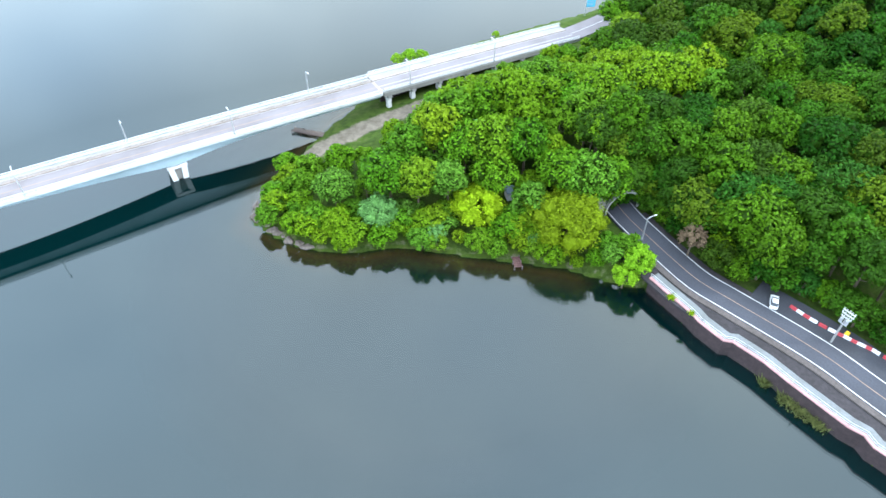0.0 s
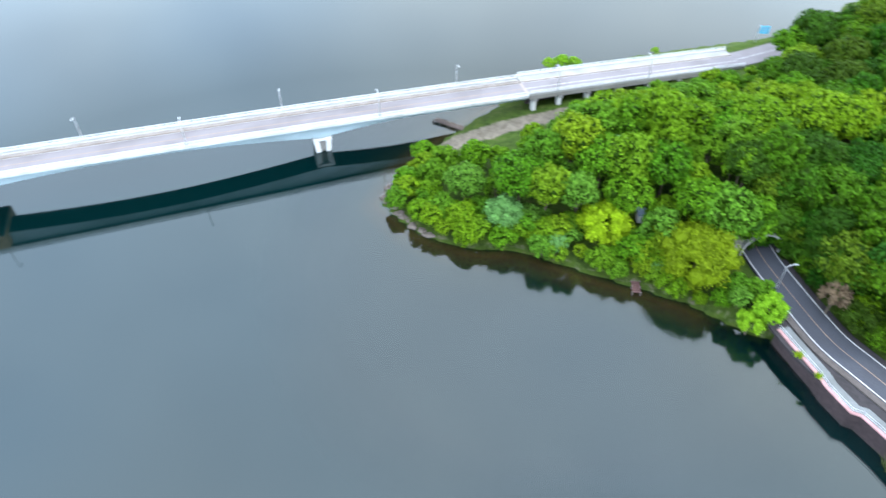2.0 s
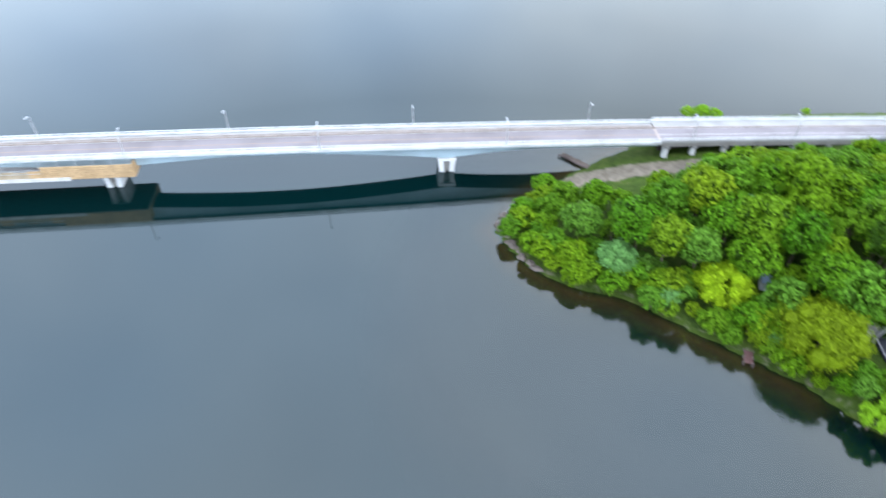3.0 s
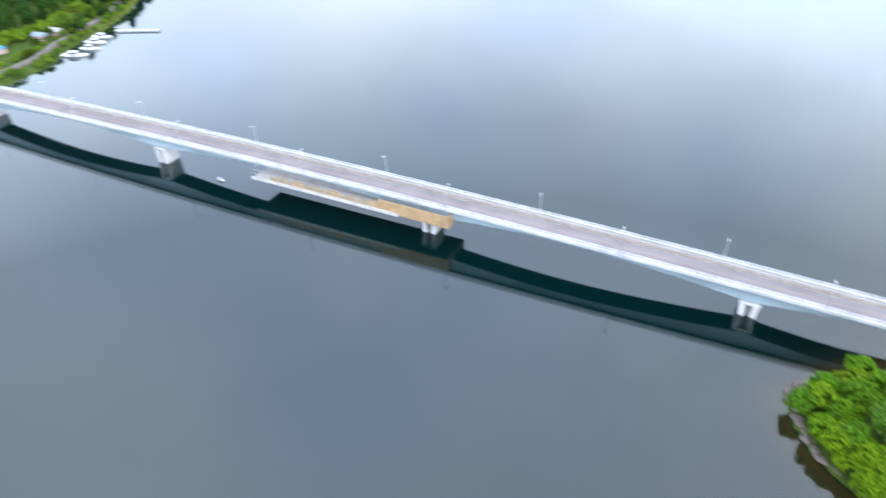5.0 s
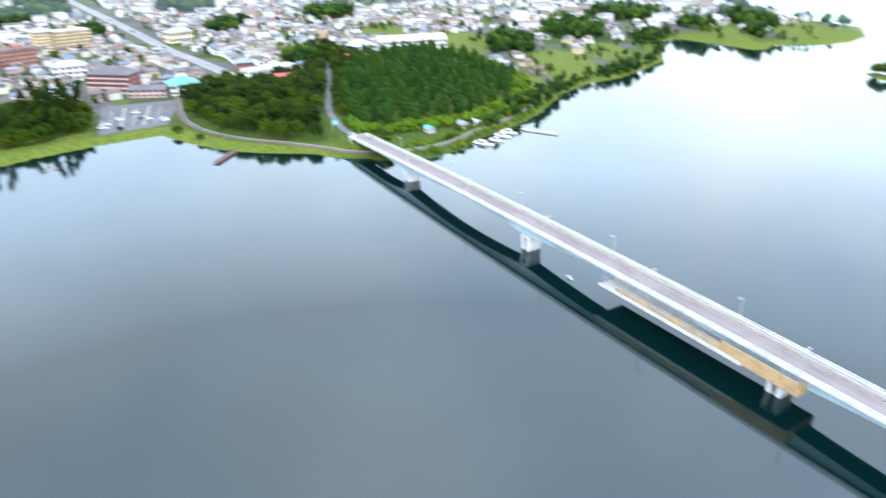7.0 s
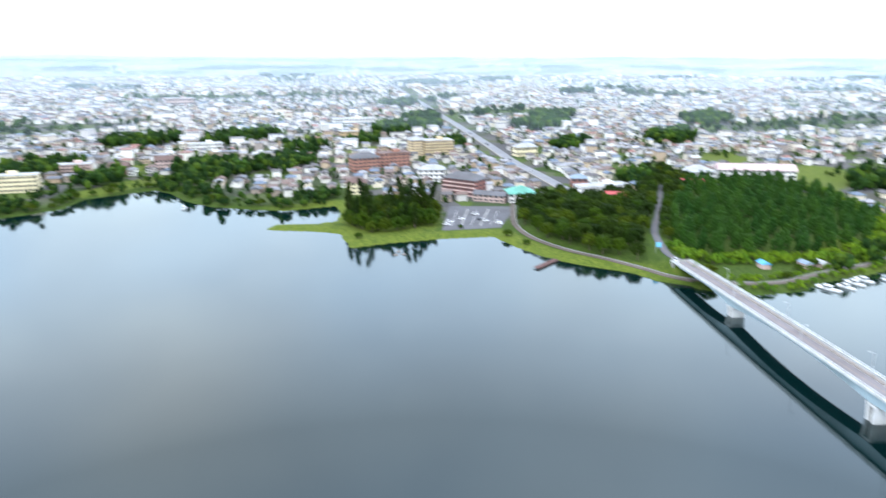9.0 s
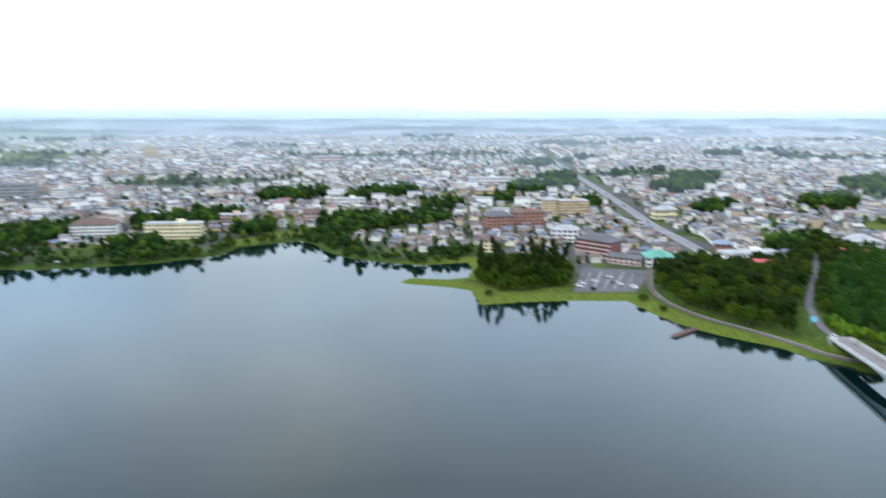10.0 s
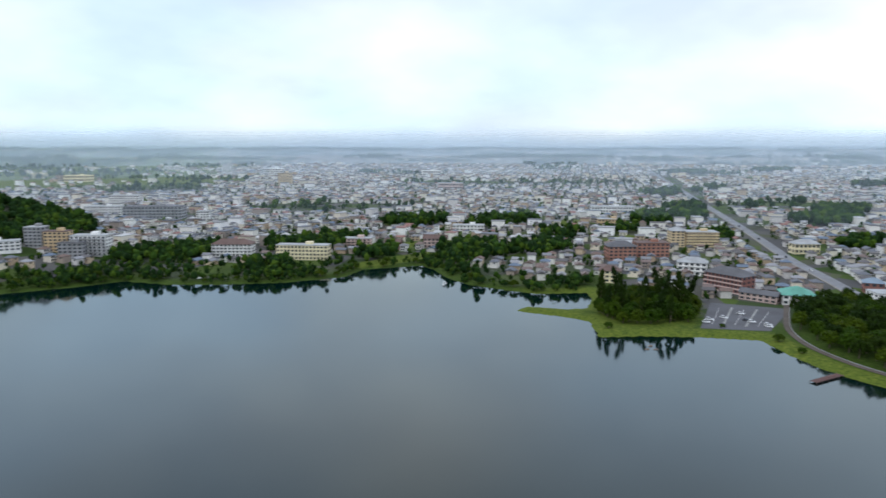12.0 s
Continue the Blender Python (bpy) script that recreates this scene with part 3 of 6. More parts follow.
def land(x, y):
    """Height of the ground, and its land use (paved town, lawn, shallow bank)."""
    x, y = np.asarray(x, float), np.asarray(y, float)
    far = np.hypot(x, y)
    water = inside(LAKE, x, y)
    islet = np.hypot((x - ISLET[0]) / 1.0, (y - ISLET[1]) / 0.5)
    d = edge_distance(LAKE, x, y)
    d = np.where(water, -d, d)
    d = np.maximum(d, 14 - islet)
    z = np.where(d < 0, np.maximum(d * 0.10, -7), 1.5 * (1 - np.exp(-np.maximum(d, 0) * 0.45)))
    south = ease(-10, -80, y) + ease(-330, -420, x)
    on = ease(0, 40, d)
    z = z + on * np.clip(south, 0, 1) * 0.02 * np.maximum(0, far - 500)
    # wooded ridge of the cape, wooded knolls beside the bridge's south end and east of town
    z = z + ease(0, 22, d) * (46 * np.exp(-(((x - 150) / 72) ** 2 + ((y - 185) / 72) ** 2)) + 7 * np.exp(-(((x - 22) / 34) ** 2 + ((y - 126) / 24) ** 2)))
    z = z + ease(0, 30, d) * 4.0 * np.exp(-(((x + 400) / 50) ** 2 + ((y + 100) / 26) ** 2))
    z = z + ease(0, 60, d) * 46 * np.exp(-(((x + 62) / 105) ** 2 + ((y + 790) / 120) ** 2))
    # far ridges in the haze
    z = z + ease(2600, 4300, far) * 5 * (np.sin(x / 310.0) * np.cos(y / 270.0) + 0.6)
    for line, half, soft in ((NORTH_ROAD[10:], 5.5, 7), (SOUTH_ROAD, 4.0, 9), (SHORE_PATH, 2.5, 4), (MAIN_ROAD, 7, 12), (CAPE_TRACK, 3, 4)):
        r, rz, _ = road_near(line, x, y)
        w = (1 - ease(half, half + soft, r)) * (d > 0.3)
        z = z * (1 - w) + (rz - 0.25) * w
    r, rz, side = road_near(LAKE_ROAD, x, y)
    into = (y - 107) * 0.925 - (x - 36.4) * 0.38
    near_road = np.where(into > 0, 4.2, np.where(side > 0, 9.0, 10.5))
    w = (1 - ease(near_road, near_road + 3.0, r)) * (into < 6.4) * ease(0.9, 1.7, d)
    z = z * (1 - w) + (rz - 0.6) * w
    w = (1 - ease(6, 9, r)) * (into >= 6.8) * (y < 145) * (d > 3)
    z = np.where(w > 0.02, np.maximum(z, z * (1 - w) + 11.5 * w), z)
    wall = edge_distance(np.array(SHORE_WALL), x, y, False)
    z = np.where((wall < 1.1) & (z > -0.6), -0.6, z)
    lot = inside(LOT, x, y)
    z = np.where(lot, 1.35, z)
    hidden_wood = (np.hypot(x - 60, y - 140) < 130)
    paved = ease(395, 450, far) * ease(4, 30, d) * np.clip(south, 0, 1)
    paved = paved * ~(inside(KNOLL_AREA, x, y) | inside(PLANTATION, x, y))
    paved = paved * ease(16, 28, road_near(SOUTH_ROAD, x, y)[0])
    lawn = (1 - ease(8, 15, d)) * np.clip(south, 0, 1) * ease(120, 200, far) * ease(-330, -285, y)
    lawn = np.maximum(lawn, inside(PARK, x, y) * 0.75)
    lawn = np.maximum(lawn, in_patch(FIELDS, x, y) * 0.9)
    plain = ease(1350, 1600, far) * ease(150, 158, np.degrees(np.arctan2(-x, y)) % 360)
    paved = paved * (1 - plain)
    lawn = np.maximum(lawn, plain)
    lawn = np.where(hidden_wood, 0.12 * (1 - ease(1, 6, d)), lawn)
    bank = np.clip(1 + np.minimum(d, 0) / 13, 0, 1) * ease(3, 14, edge_distance(np.array(SHORE_WALL), x, y, False))
    worn = 1 - ease(0.8, 4.2, road_near(CAPE_TRACK, x, y)[0])
    worn = np.maximum(worn, 0.42 * hidden_wood * (y < 130) * (1 - ease(0.6, 3.2, d)) * (d > -0.3))
    return z, d, np.stack([paved, lawn, bank, worn], -1)


def ground_z(x, y):
    return float(land(np.array([x]), np.array([y]))[0][0])


# ---- ground, water, haze sheets ----
def spacing(marks):
    out = [marks[0][0]]
    for (a, step), (b, _) in zip(marks, marks[1:]):
        n = max(1, round((b - a) / step))
        out += [a + (b - a) * k / n for k in range(1, n + 1)]
    return np.array(out)


def build_ground():
    xs = spacing([(-4900, 130), (-2000, 50), (-1000, 20), (-700, 8), (-500, 3.2), (-270, 7), (-60, 2.5), (24, 1.3), (78, 2.5), (130, 12), (330, 90), (1500, 90)])
    ys = spacing([(-4900, 130), (-2000, 50), (-1000, 16), (-600, 4.5), (-150, 3.2), (50, 1.3), (112, 2.5), (225, 9), (480, 60), (1800, 60)])
    gx, gy = np.meshgrid(xs, ys)
    z, d, use = land(gx.ravel(), gy.ravel())
    n, m = len(xs), len(ys)
    i = np.arange(n * m).reshape(m, n)
    quads = np.stack([i[:-1, :-1], i[:-1, 1:], i[1:, 1:], i[1:, :-1]], -1).reshape(-1, 4)
    me = mesh_of("ground", np.stack([gx.ravel(), gy.ravel(), z], -1).tolist(), quads.tolist(), [ground_material()], smooth=True)
    attr = me.color_attributes.new("land_use", "FLOAT_COLOR", "POINT")
    attr.data.foreach_set("color", use.astype(np.float32).ravel())
    tagged(new("ground", me), "grassy lake shore, town plots and brown lake bed", "ground", kind="structure")


build_ground()
bm = bmesh.new()
bmesh.ops.create_grid(bm, x_segments=4, y_segments=4, size=1)
bmesh.ops.transform(bm, matrix=Matrix.Translation((-1700, -1500, 0)) @ Matrix.Diagonal((3300, 3500, 1, 1)), verts=bm.verts[:])
lake = part("water", bm, water_material())
tagged(lake, "calm grey-green lake water with soft reflections", "water", kind="structure")


# curved translucent sheets, added to imitate haze that thickens with distance
def haze_sheet(radius, thick, top, fade, patchy=0.3):
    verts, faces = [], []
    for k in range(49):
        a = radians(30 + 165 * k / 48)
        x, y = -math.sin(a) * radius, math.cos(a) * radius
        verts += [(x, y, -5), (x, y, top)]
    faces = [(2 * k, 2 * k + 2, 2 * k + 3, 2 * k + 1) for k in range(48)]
    ob = part("mist", mesh_of("mist", verts, faces, [haze_material("thin_haze", thick, top, fade, patchy)], smooth=True), None)
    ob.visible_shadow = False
    tagged(ob, "pale translucent sheet standing in for haze over the far town", "mist", kind="structure")


haze_sheet(850, 0.07, 150, 110, 0.1)
haze_sheet(1200, 0.14, 150, 110, 0.1)
haze_sheet(1750, 0.28, 160, 120, 0.15)
haze_sheet(2350, 0.42, 165, 110, 0.15)
haze_sheet(3100, 0.55, 185, 130, 0.1)
haze_sheet(4650, 0.90, 250, 200, 0.0)

# ---- roads and shore works ----
def laid(name, bm, mat, label, category):
    return tagged(part(name, bm, mat), label, category, kind="structure")


def lifted(line, dz):
    return [q + Vector((0, 0, dz)) for q in line]


laid("road", ribbon(LAKE_ROAD, 3.3, -3.3, 0.0, -0.5), ASPHALT_ROAD, "dark asphalt two-lane road along the lake", "road")
laid("road_shoulder", ribbon(LAKE_ROAD[4:17], 4.4, 3.3, -0.02, -0.5), DITCH, "dark gutter strip beside the lake road", "road")
laid("road_shoulder", ribbon(LAKE_ROAD[16:], 8.6, 3.3, -0.02, -0.5), ASPHALT, "dark paved lay-by beside the lake road", "road")
laid("road_shoulder", ribbon(LAKE_ROAD[5:], -3.3, -4.5, -0.03, -0.5), SHOULDER, "brown gritty shoulder of the lake road", "road")
laid("road_gutter", ribbon(LAKE_ROAD[7:], -4.5, -8.2, -0.30, -0.8), DITCH, "dark mossy gutter between road and lake wall", "gutter")
for off, mat in ((3.0, ROAD_WHITE), (-3.0, ROAD_WHITE)):
    laid("road_marking", ribbon(LAKE_ROAD, off + 0.1, off - 0.1, 0.008, -0.02), mat, "white painted edge line on asphalt", "road marking")
laid("road_marking", ribbon(LAKE_ROAD, 0.07, -0.07, 0.008, -0.02), ROAD_ORANGE, "faded orange centre line on asphalt", "road marking")
laid("road", ribbon(NORTH_ROAD, 3.6, -3.6, 0.0, -0.5), DECK_ASPHALT, "grey worn road leading onto the bridge", "road")
laid("road_marking", ribbon(NORTH_ROAD, 0.07, -0.07, 0.008, -0.02), ROAD_WHITE, "white centre line on worn road", "road marking")
laid("road", ribbon(SOUTH_ROAD[:58], 2.0, -2.0, 0.0, -0.5), ASPHALT_LOT, "grey worn road leaving the bridge between woods", "road")
laid("road_marking", ribbon(SOUTH_ROAD[:52], 0.08, -0.08, 0.008, -0.02), ROAD_ORANGE, "orange centre line on worn road", "road marking")
laid("road", ribbon(MAIN_ROAD, 4.8, -4.8, 0.1, -0.5), ASPHALT_GREY, "wide grey main road through the town", "road")
laid("pavement", ribbon(lifted(MAIN_ROAD, 0.2), 6.4, 4.8, 0.1, -0.5), PATH_STONE, "pale pavement beside the town road", "pavement")
laid("pavement", ribbon(SHORE_PATH, 1.5, -1.5, 0.02, -0.4), SOIL, "brown paved shore path", "path")
laid("path_kerb", ribbon(SHORE_PATH, 1.9, 1.5, 0.3, -0.4), CONCRETE, "pale concrete kerb wall along the shore path", "kerb")

# lake wall: dark masonry with pink coping and a pale walkway on top
wall_line = [Vector((x, y, 0)) for x, y in SHORE_WALL]
laid("lake_wall", ribbon(wall_line, 1.4, 0.0, 3.7, -2.5), WALL_DARK, "dark masonry wall standing in the lake", "wall")
laid("lake_wall_coping", ribbon(wall_line, 0.45, -0.12, 3.95, 3.7), PINK_COPING, "pinkish stone coping of the lake wall", "coping")
laid("lake_walkway", ribbon(wall_line, 2.3, 0.45, 3.9, 3.1), WALKWAY, "pale concrete walkway along the lake wall", "pavement")

# parking place
lot = bmesh.new()
sweep(lot, [[Vector((x, y, 0.8)) for x, y in LOT], [Vector((x, y, 1.5)) for x, y in LOT]])
laid("parking_lot", lot, ASPHALT_LOT, "grey asphalt parking place beside the lake", "parking lot")
corner = [Vector((x, y, 1.5)) for x, y in LOT]
for k in (0.30, 0.62):
    a, b = corner[0].lerp(corner[3], k), corner[1].lerp(corner[2], k)
    laid("parking_island", ribbon([a.lerp(b, 0.12), a.lerp(b, 0.85)], 0.6, -0.6, 0.14, -0.1), CONCRETE, "pale kerbed strip on the parking place", "kerb")
for k in (0.14, 0.46, 0.78):
    a, b = corner[0].lerp(corner[3], k), corner[1].lerp(corner[2], k)
    laid("parking_marking", ribbon([a.lerp(b, 0.15), a.lerp(b, 0.8)], 0.12, -0.12, 0.006, -0.05), ROAD_WHITE, "white parking line on asphalt", "road marking")

# tunnel mouth in the cape
tm, tdir = Vector((36.4, 107.0, 4)), Vector((-0.38, 0.925, 0)).normalized()
tside = Vector((tdir.y, -tdir.x, 0))


def arch(width, height, grow=0.0, n=14):
    pts = [(-width / 2 - grow, 0.0)]
    for k in range(n + 1):
        a = math.pi * (1 - k / n)
        pts.append(((width / 2 + grow) * math.cos(a), height - width / 2 + (width / 2 + grow) * math.sin(a)))
    pts.append((width / 2 + grow, 0.0))
    return pts


def tunnel_ring(name, inner, outer, start, end, mat, parent, label=""):
    b = bmesh.new()
    rows = []
    for along in (start, end):
        rows.append([[b.verts.new(tm + tdir * along + tside * u + Vector((0, 0, v))) for u, v in prof] for prof in (inner, outer)])
    n = len(inner)
    for i in range(n - 1):
        b.faces.new((rows[0][0][i], rows[0][0][i + 1], rows[0][1][i + 1], rows[0][1][i]))
        b.faces.new((rows[0][0][i], rows[1][0][i], rows[1][0][i + 1], rows[0][0][i + 1]))
        b.faces.new((rows[0][1][i], rows[0][1][i + 1], rows[1][1][i + 1], rows[1][1][i]))
        b.faces.new((rows[1][0][i], rows[1][1][i], rows[1][1][i + 1], rows[1][0][i + 1]))
    for i in (0, n - 1):
        b.faces.new((rows[0][0][i], rows[0][1][i], rows[1][1][i], rows[1][0][i]))
    bmesh.ops.recalc_face_normals(b, faces=b.faces[:])
    return part(name, b, mat, parent, label)


portal = thing("tunnel_portal", "pale concrete tunnel mouth in a wooded hillside", "tunnel", kind="structure")
tunnel_ring("portal_hood", arch(7.4, 4.8), arch(7.4, 4.8, 0.45), 0.0, 8.4, CONCRETE, portal)
# lining coloured near-black to give the darkness inside the tunnel
tunnel_ring("tunnel_shade_lining", arch(7.3, 4.7), arch(7.3, 4.7, 0.2), 0.3, 34, BLACK, portal, "tunnel lining, near-black in place of the tunnel's darkness")
b = bmesh.new()
for sgn in (-1, 1):
    c = tm + tdir * 0.9 + tside * sgn * 5.6 + Vector((0, 0, 2.0))
    box(b, c, (3.0, 0.8, 5.0), math.atan2(tside.y, tside.x), 0.05)
part("wing_wall", b, CONCRETE_OLD, portal, "weathered concrete wing walls")
# end wall added to close the tube, black for the same darkness
b = bmesh.new()
box(b, tm + tdir * 34 + Vector((0, 0, 3)), (10, 0.4, 8), math.atan2(tside.y, tside.x))
part("tunnel_end", b, BLACK, portal)
b = bmesh.new()
sweep(b, [[tm + tdir * al + tside * u + Vector((0, 0, v)) for u, v in ((-3.6, -0.5), (3.6, -0.5), (3.6, 0.0), (-3.6, 0.0))] for al in (2, 33)])
part("tunnel_road", b, ASPHALT, portal)


# ---- bridge ----
PIERS = (-11.7, 68.4, 162.5, 244.8)
SPAN_ENDS = (-64.0,) + PIERS + (296.0,)


def girder_depth(s):
    for a, c in zip(SPAN_ENDS, SPAN_ENDS[1:]):
        if a <= s <= c:
            u = (s - a) / (c - a)
            left, right = (a in PIERS), (c in PIERS)
            hl = max(0.0, 1 - u / 0.46) ** 1.6 if left else 0.0
            hr = max(0.0, 1 - (1 - u) / 0.46) ** 1.6 if right else 0.0
            return 1.4 + 2.3 * max(hl, hr)
    return 1.4


def on_deck(name, mat, n1, n2, z1, z2, s1, s2, parent, label="", step=4.0):
    """A strip of the bridge between two stations."""
    bm = bmesh.new()
    k = max(1, int(abs(s2 - s1) / step))
    rows = []
    for i in range(k + 1):
        s = s1 + (s2 - s1) * i / k
        rows.append([on_bridge(s, n1, z1), on_bridge(s, n2, z1), on_bridge(s, n2, z2), on_bridge(s, n1, z2)])
    return part(name, sweep(bm, rows), mat, parent, label)


bridge = thing("road_bridge", "long white road bridge with pale blue haunched girders across a lake", "bridge")
# slab in the darker concrete, to imitate shade on the deck's underside
on_deck("deck_slab", CONCRETE_OLD, -4.4, 4.4, -0.42, -0.02, -64, 300, bridge)
on_deck("roadway", DECK_ASPHALT, -3.65, 2.0, -0.02, 0.02, -64, 300, bridge, "worn pinkish grey asphalt roadway")
on_deck("sidewalk", CONCRETE, 2.3, 3.9, -0.02, 0.22, -64, 300, bridge, "pale concrete sidewalk")
on_deck("kerb", CONCRETE, -4.05, -3.65, -0.02, 0.2, -64, 300, bridge)
on_deck("kerb", BROWN_STEEL, 2.0, 2.3, -0.02, 0.26, -64, 300, bridge, "brownish kerb strip")
on_deck("fascia", WHITE_STEEL, -4.5, -4.1, -0.42, 0.32, -64, 300, bridge, "white edge beam")
on_deck("fascia", WHITE_STEEL, 4.15, 4.6, -0.5, 0.5, -64, 300, bridge, "white edge beam")
on_deck("centre_line", ROAD_ORANGE, -0.88, -0.70, 0.02, 0.028, -64, 300, bridge, "faded orange centre line")
on_deck("edge_line", ROAD_WHITE, -3.5, -3.38, 0.02, 0.028, -64, 300, bridge)
on_deck("edge_line", ROAD_WHITE, 1.75, 1.87, 0.02, 0.028, -64, 300, bridge)


def railing(name, n, s1, s2, height, mat, parent, base=0.45, gap=2.0, label=""):
    bm = bmesh.new()
    k = int((s2 - s1) / 4)
    for z, t in ((height, 0.08), (height * 0.66, 0.05), (height * 0.36, 0.05)):
        rows = []
        for i in range(k + 1):
            s = s1 + (s2 - s1) * i / k
            rows.append([on_bridge(s, n - t, base + z - t / 2), on_bridge(s, n + t, base + z - t / 2), on_bridge(s, n + t, base + z + t / 2), on_bridge(s, n - t, base + z + t / 2)])
        sweep(bm, rows)
    turn = math.atan2(ALONG.y, ALONG.x)
    for i in range(int((s2 - s1) / gap) + 1):
        s = s1 + i * gap
        box(bm, on_bridge(s, n, base + height / 2), (0.12, 0.14, height), turn)
    return part(name, bm, mat, parent, label)


railing("railing", -4.3, -64, 298, 0.8, WHITE_STEEL, bridge, 0.3, label="white steel railing")
railing("railing", 4.37, -64, 298, 0.75, WHITE_STEEL, bridge, label="white steel railing")
railing("guard_rail", 2.15, -64, 298, 0.55, BROWN_STEEL, bridge, 0.26, 3.0, "brown steel guard rail")

for a, c in zip(SPAN_ENDS, SPAN_ENDS[1:]):
    bm = bmesh.new()
    k = int((c - a) / 3)
    rows = []
    for i in range(k + 1):
        s = a + (c - a) * i / k
        d = girder_depth(min(max(s, a), c))
        rows.append([on_bridge(s, -3.0, -0.42 - d), on_bridge(s, 3.0, -0.42 - d), on_bridge(s, 3.5, -0.42), on_bridge(s, -3.5, -0.42)])
    part("girder", sweep(bm, rows), GIRDER, bridge, "pale blue steel box girder")
    # plate added below the girder, with the underside's shade put into its colour
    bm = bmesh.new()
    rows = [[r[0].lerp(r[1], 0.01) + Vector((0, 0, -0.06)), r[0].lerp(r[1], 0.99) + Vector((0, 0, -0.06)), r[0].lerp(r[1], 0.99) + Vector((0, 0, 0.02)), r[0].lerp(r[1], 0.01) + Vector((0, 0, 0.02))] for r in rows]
    part("soffit", sweep(bm, rows), SOFFIT, bridge, "dark underside plate of the girder, its colour standing in for shade")

turn = math.atan2(ALONG.y, ALONG.x)
for s in PIERS:
    top = deck_height(s) - 0.42 - 3.7
    bm = bmesh.new()
    for sgn in (-1, 1):
        rows = []
        for z, off, half, wide in ((-0.4, 1.2, 2.6, 0.6), (0, 1.2, 2.6, 0.6), (top - 1.0, 1.5, 2.8, 0.62), (top - 0.3, 1.6, 2.9, 0.7)):
            c = ALONG * (s + sgn * off) + ACROSS * MIDDLE
            rows.append([c + ALONG * (wide * i) + ACROSS * (half * j) + Vector((0, 0, z)) for i, j in ((-1, -1), (1, -1), (1, 1), (-1, 1))])
        sweep(bm, rows)
    p = part("pier", bm, PIER_WHITE, bridge, "white concrete twin-legged pier standing in the water")
    bm = bmesh.new()
    box(bm, ALONG * s + ACROSS * MIDDLE + Vector((0, 0, top - 0.55)), (4.4, 6.0, 0.8), turn, 0.08)
    part("pier_cap", bm, PIER_WHITE, p)
    bm = bmesh.new()
    box(bm, ALONG * s + ACROSS * MIDDLE + Vector((0, 0, top / 2 - 0.5)), (1.6, 4.4, top - 0.2), turn)
    part("pier_web", bm, CONCRETE_OLD, p)
    for sgn in (-1, 1):
        bm = bmesh.new()
        box(bm, ALONG * s + ACROSS * (MIDDLE + sgn * 2.4) + Vector((0, 0, top - 0.05)), (1.2, 1.2, 0.12), turn)
        part("bearing", bm, BROWN_STEEL, p)

# land spans at the north end, on rows of columns
on_deck("deck_slab", CONCRETE_OLD, -4.4, 5.4, -1.1, -0.02, -128, -64.3, bridge, "stained concrete slab of the land spans")
on_deck("roadway", DECK_ASPHALT, -3.65, 2.2, -0.02, 0.02, -128, -64.3, bridge)
on_deck("sidewalk", CONCRETE, 2.5, 5.0, -0.02, 0.22, -128, -64.3, bridge)
on_deck("kerb", CONCRETE, -4.4, -3.65, -0.02, 0.5, -128, -64.3, bridge)
on_deck("kerb", BROWN_STEEL, 2.2, 2.5, -0.02, 0.25, -128, -64.3, bridge)
on_deck("centre_line", ROAD_WHITE, -0.9, -0.75, 0.02, 0.028, -128, -64.3, bridge)
on_deck("edge_line", ROAD_WHITE, 1.95, 2.07, 0.02, 0.028, -128, -64.3, bridge)
on_deck("fascia", WHITE_STEEL, 5.0, 5.5, -0.6, 0.5, -128, -64.3, bridge, "white edge beam")
railing("railing", 5.25, -128, -64.5, 0.75, WHITE_STEEL, bridge, label="white steel railing")
railing("railing", -4.1, -128, -64.5, 0.7, WHITE_STEEL, bridge, label="white steel railing")
on_deck("expansion_joint", BROWN_STEEL, -3.65, 2.0, 0.02, 0.035, -64.6, -63.9, bridge, "dark steel expansion joint")
for s in (-66, -73, -81, -90, -99, -108, -117):
    for n in (-3.2, 3.4):
        x, y = (ALONG * s + ACROSS * (MIDDLE + n)).xy
        bm = bmesh.new()
        box(bm, (x, y, deck_height(s) / 2 - 1.5), (1.1, 1.3, deck_height(s) + 1.0), turn, 0.06)
        part("column", bm, PIER_WHITE, bridge, "pale concrete column")
    bm = bmesh.new()
    box(bm, ALONG * s + ACROSS * MIDDLE + Vector((0, 0, deck_height(s) - 1.55)), (1.3, 8.6, 0.7), turn, 0.06)
    part("cross_beam", bm, CONCRETE, bridge)

# wall added under the land spans, dark in place of the shade there
bm = bmesh.new()
sweep(bm, [[on_bridge(s, n, z) for n, z in ((0.2, -9.5), (0.9, -9.5), (0.9, -1.1), (0.2, -1.1))] for s in (-127, -106, -85, -65.5)])
part("shade_wall", bm, WALL_DARK, bridge, "dark wall added for the shade behind the columns")

# south abutment with sloping pale wing walls
bm = bmesh.new()
box(bm, ALONG * 299 + ACROSS * MIDDLE + Vector((0, 0, 2.9)), (4.0, 8.8, 8.0), turn, 0.1)
part("abutment", bm, CONCRETE_OLD, bridge, "stained concrete abutment")
bm = bmesh.new()
for n in (-4.8, 4.8):
    rows = []
    for s, top in ((296, deck_height(296) - 0.5), (316, 4.2)):
        rows.append([on_bridge(s, n - 0.35, 0) * 1, on_bridge(s, n + 0.35, 0) * 1, on_bridge(s, n + 0.35, 0) * 1, on_bridge(s, n - 0.35, 0) * 1])
        for i, z in enumerate((0.2, 0.2, top, top)):
            rows[-1][i].z = z
    sweep(bm, rows)
part("wing_wall", bm, CONCRETE, bridge, "pale concrete wing walls")


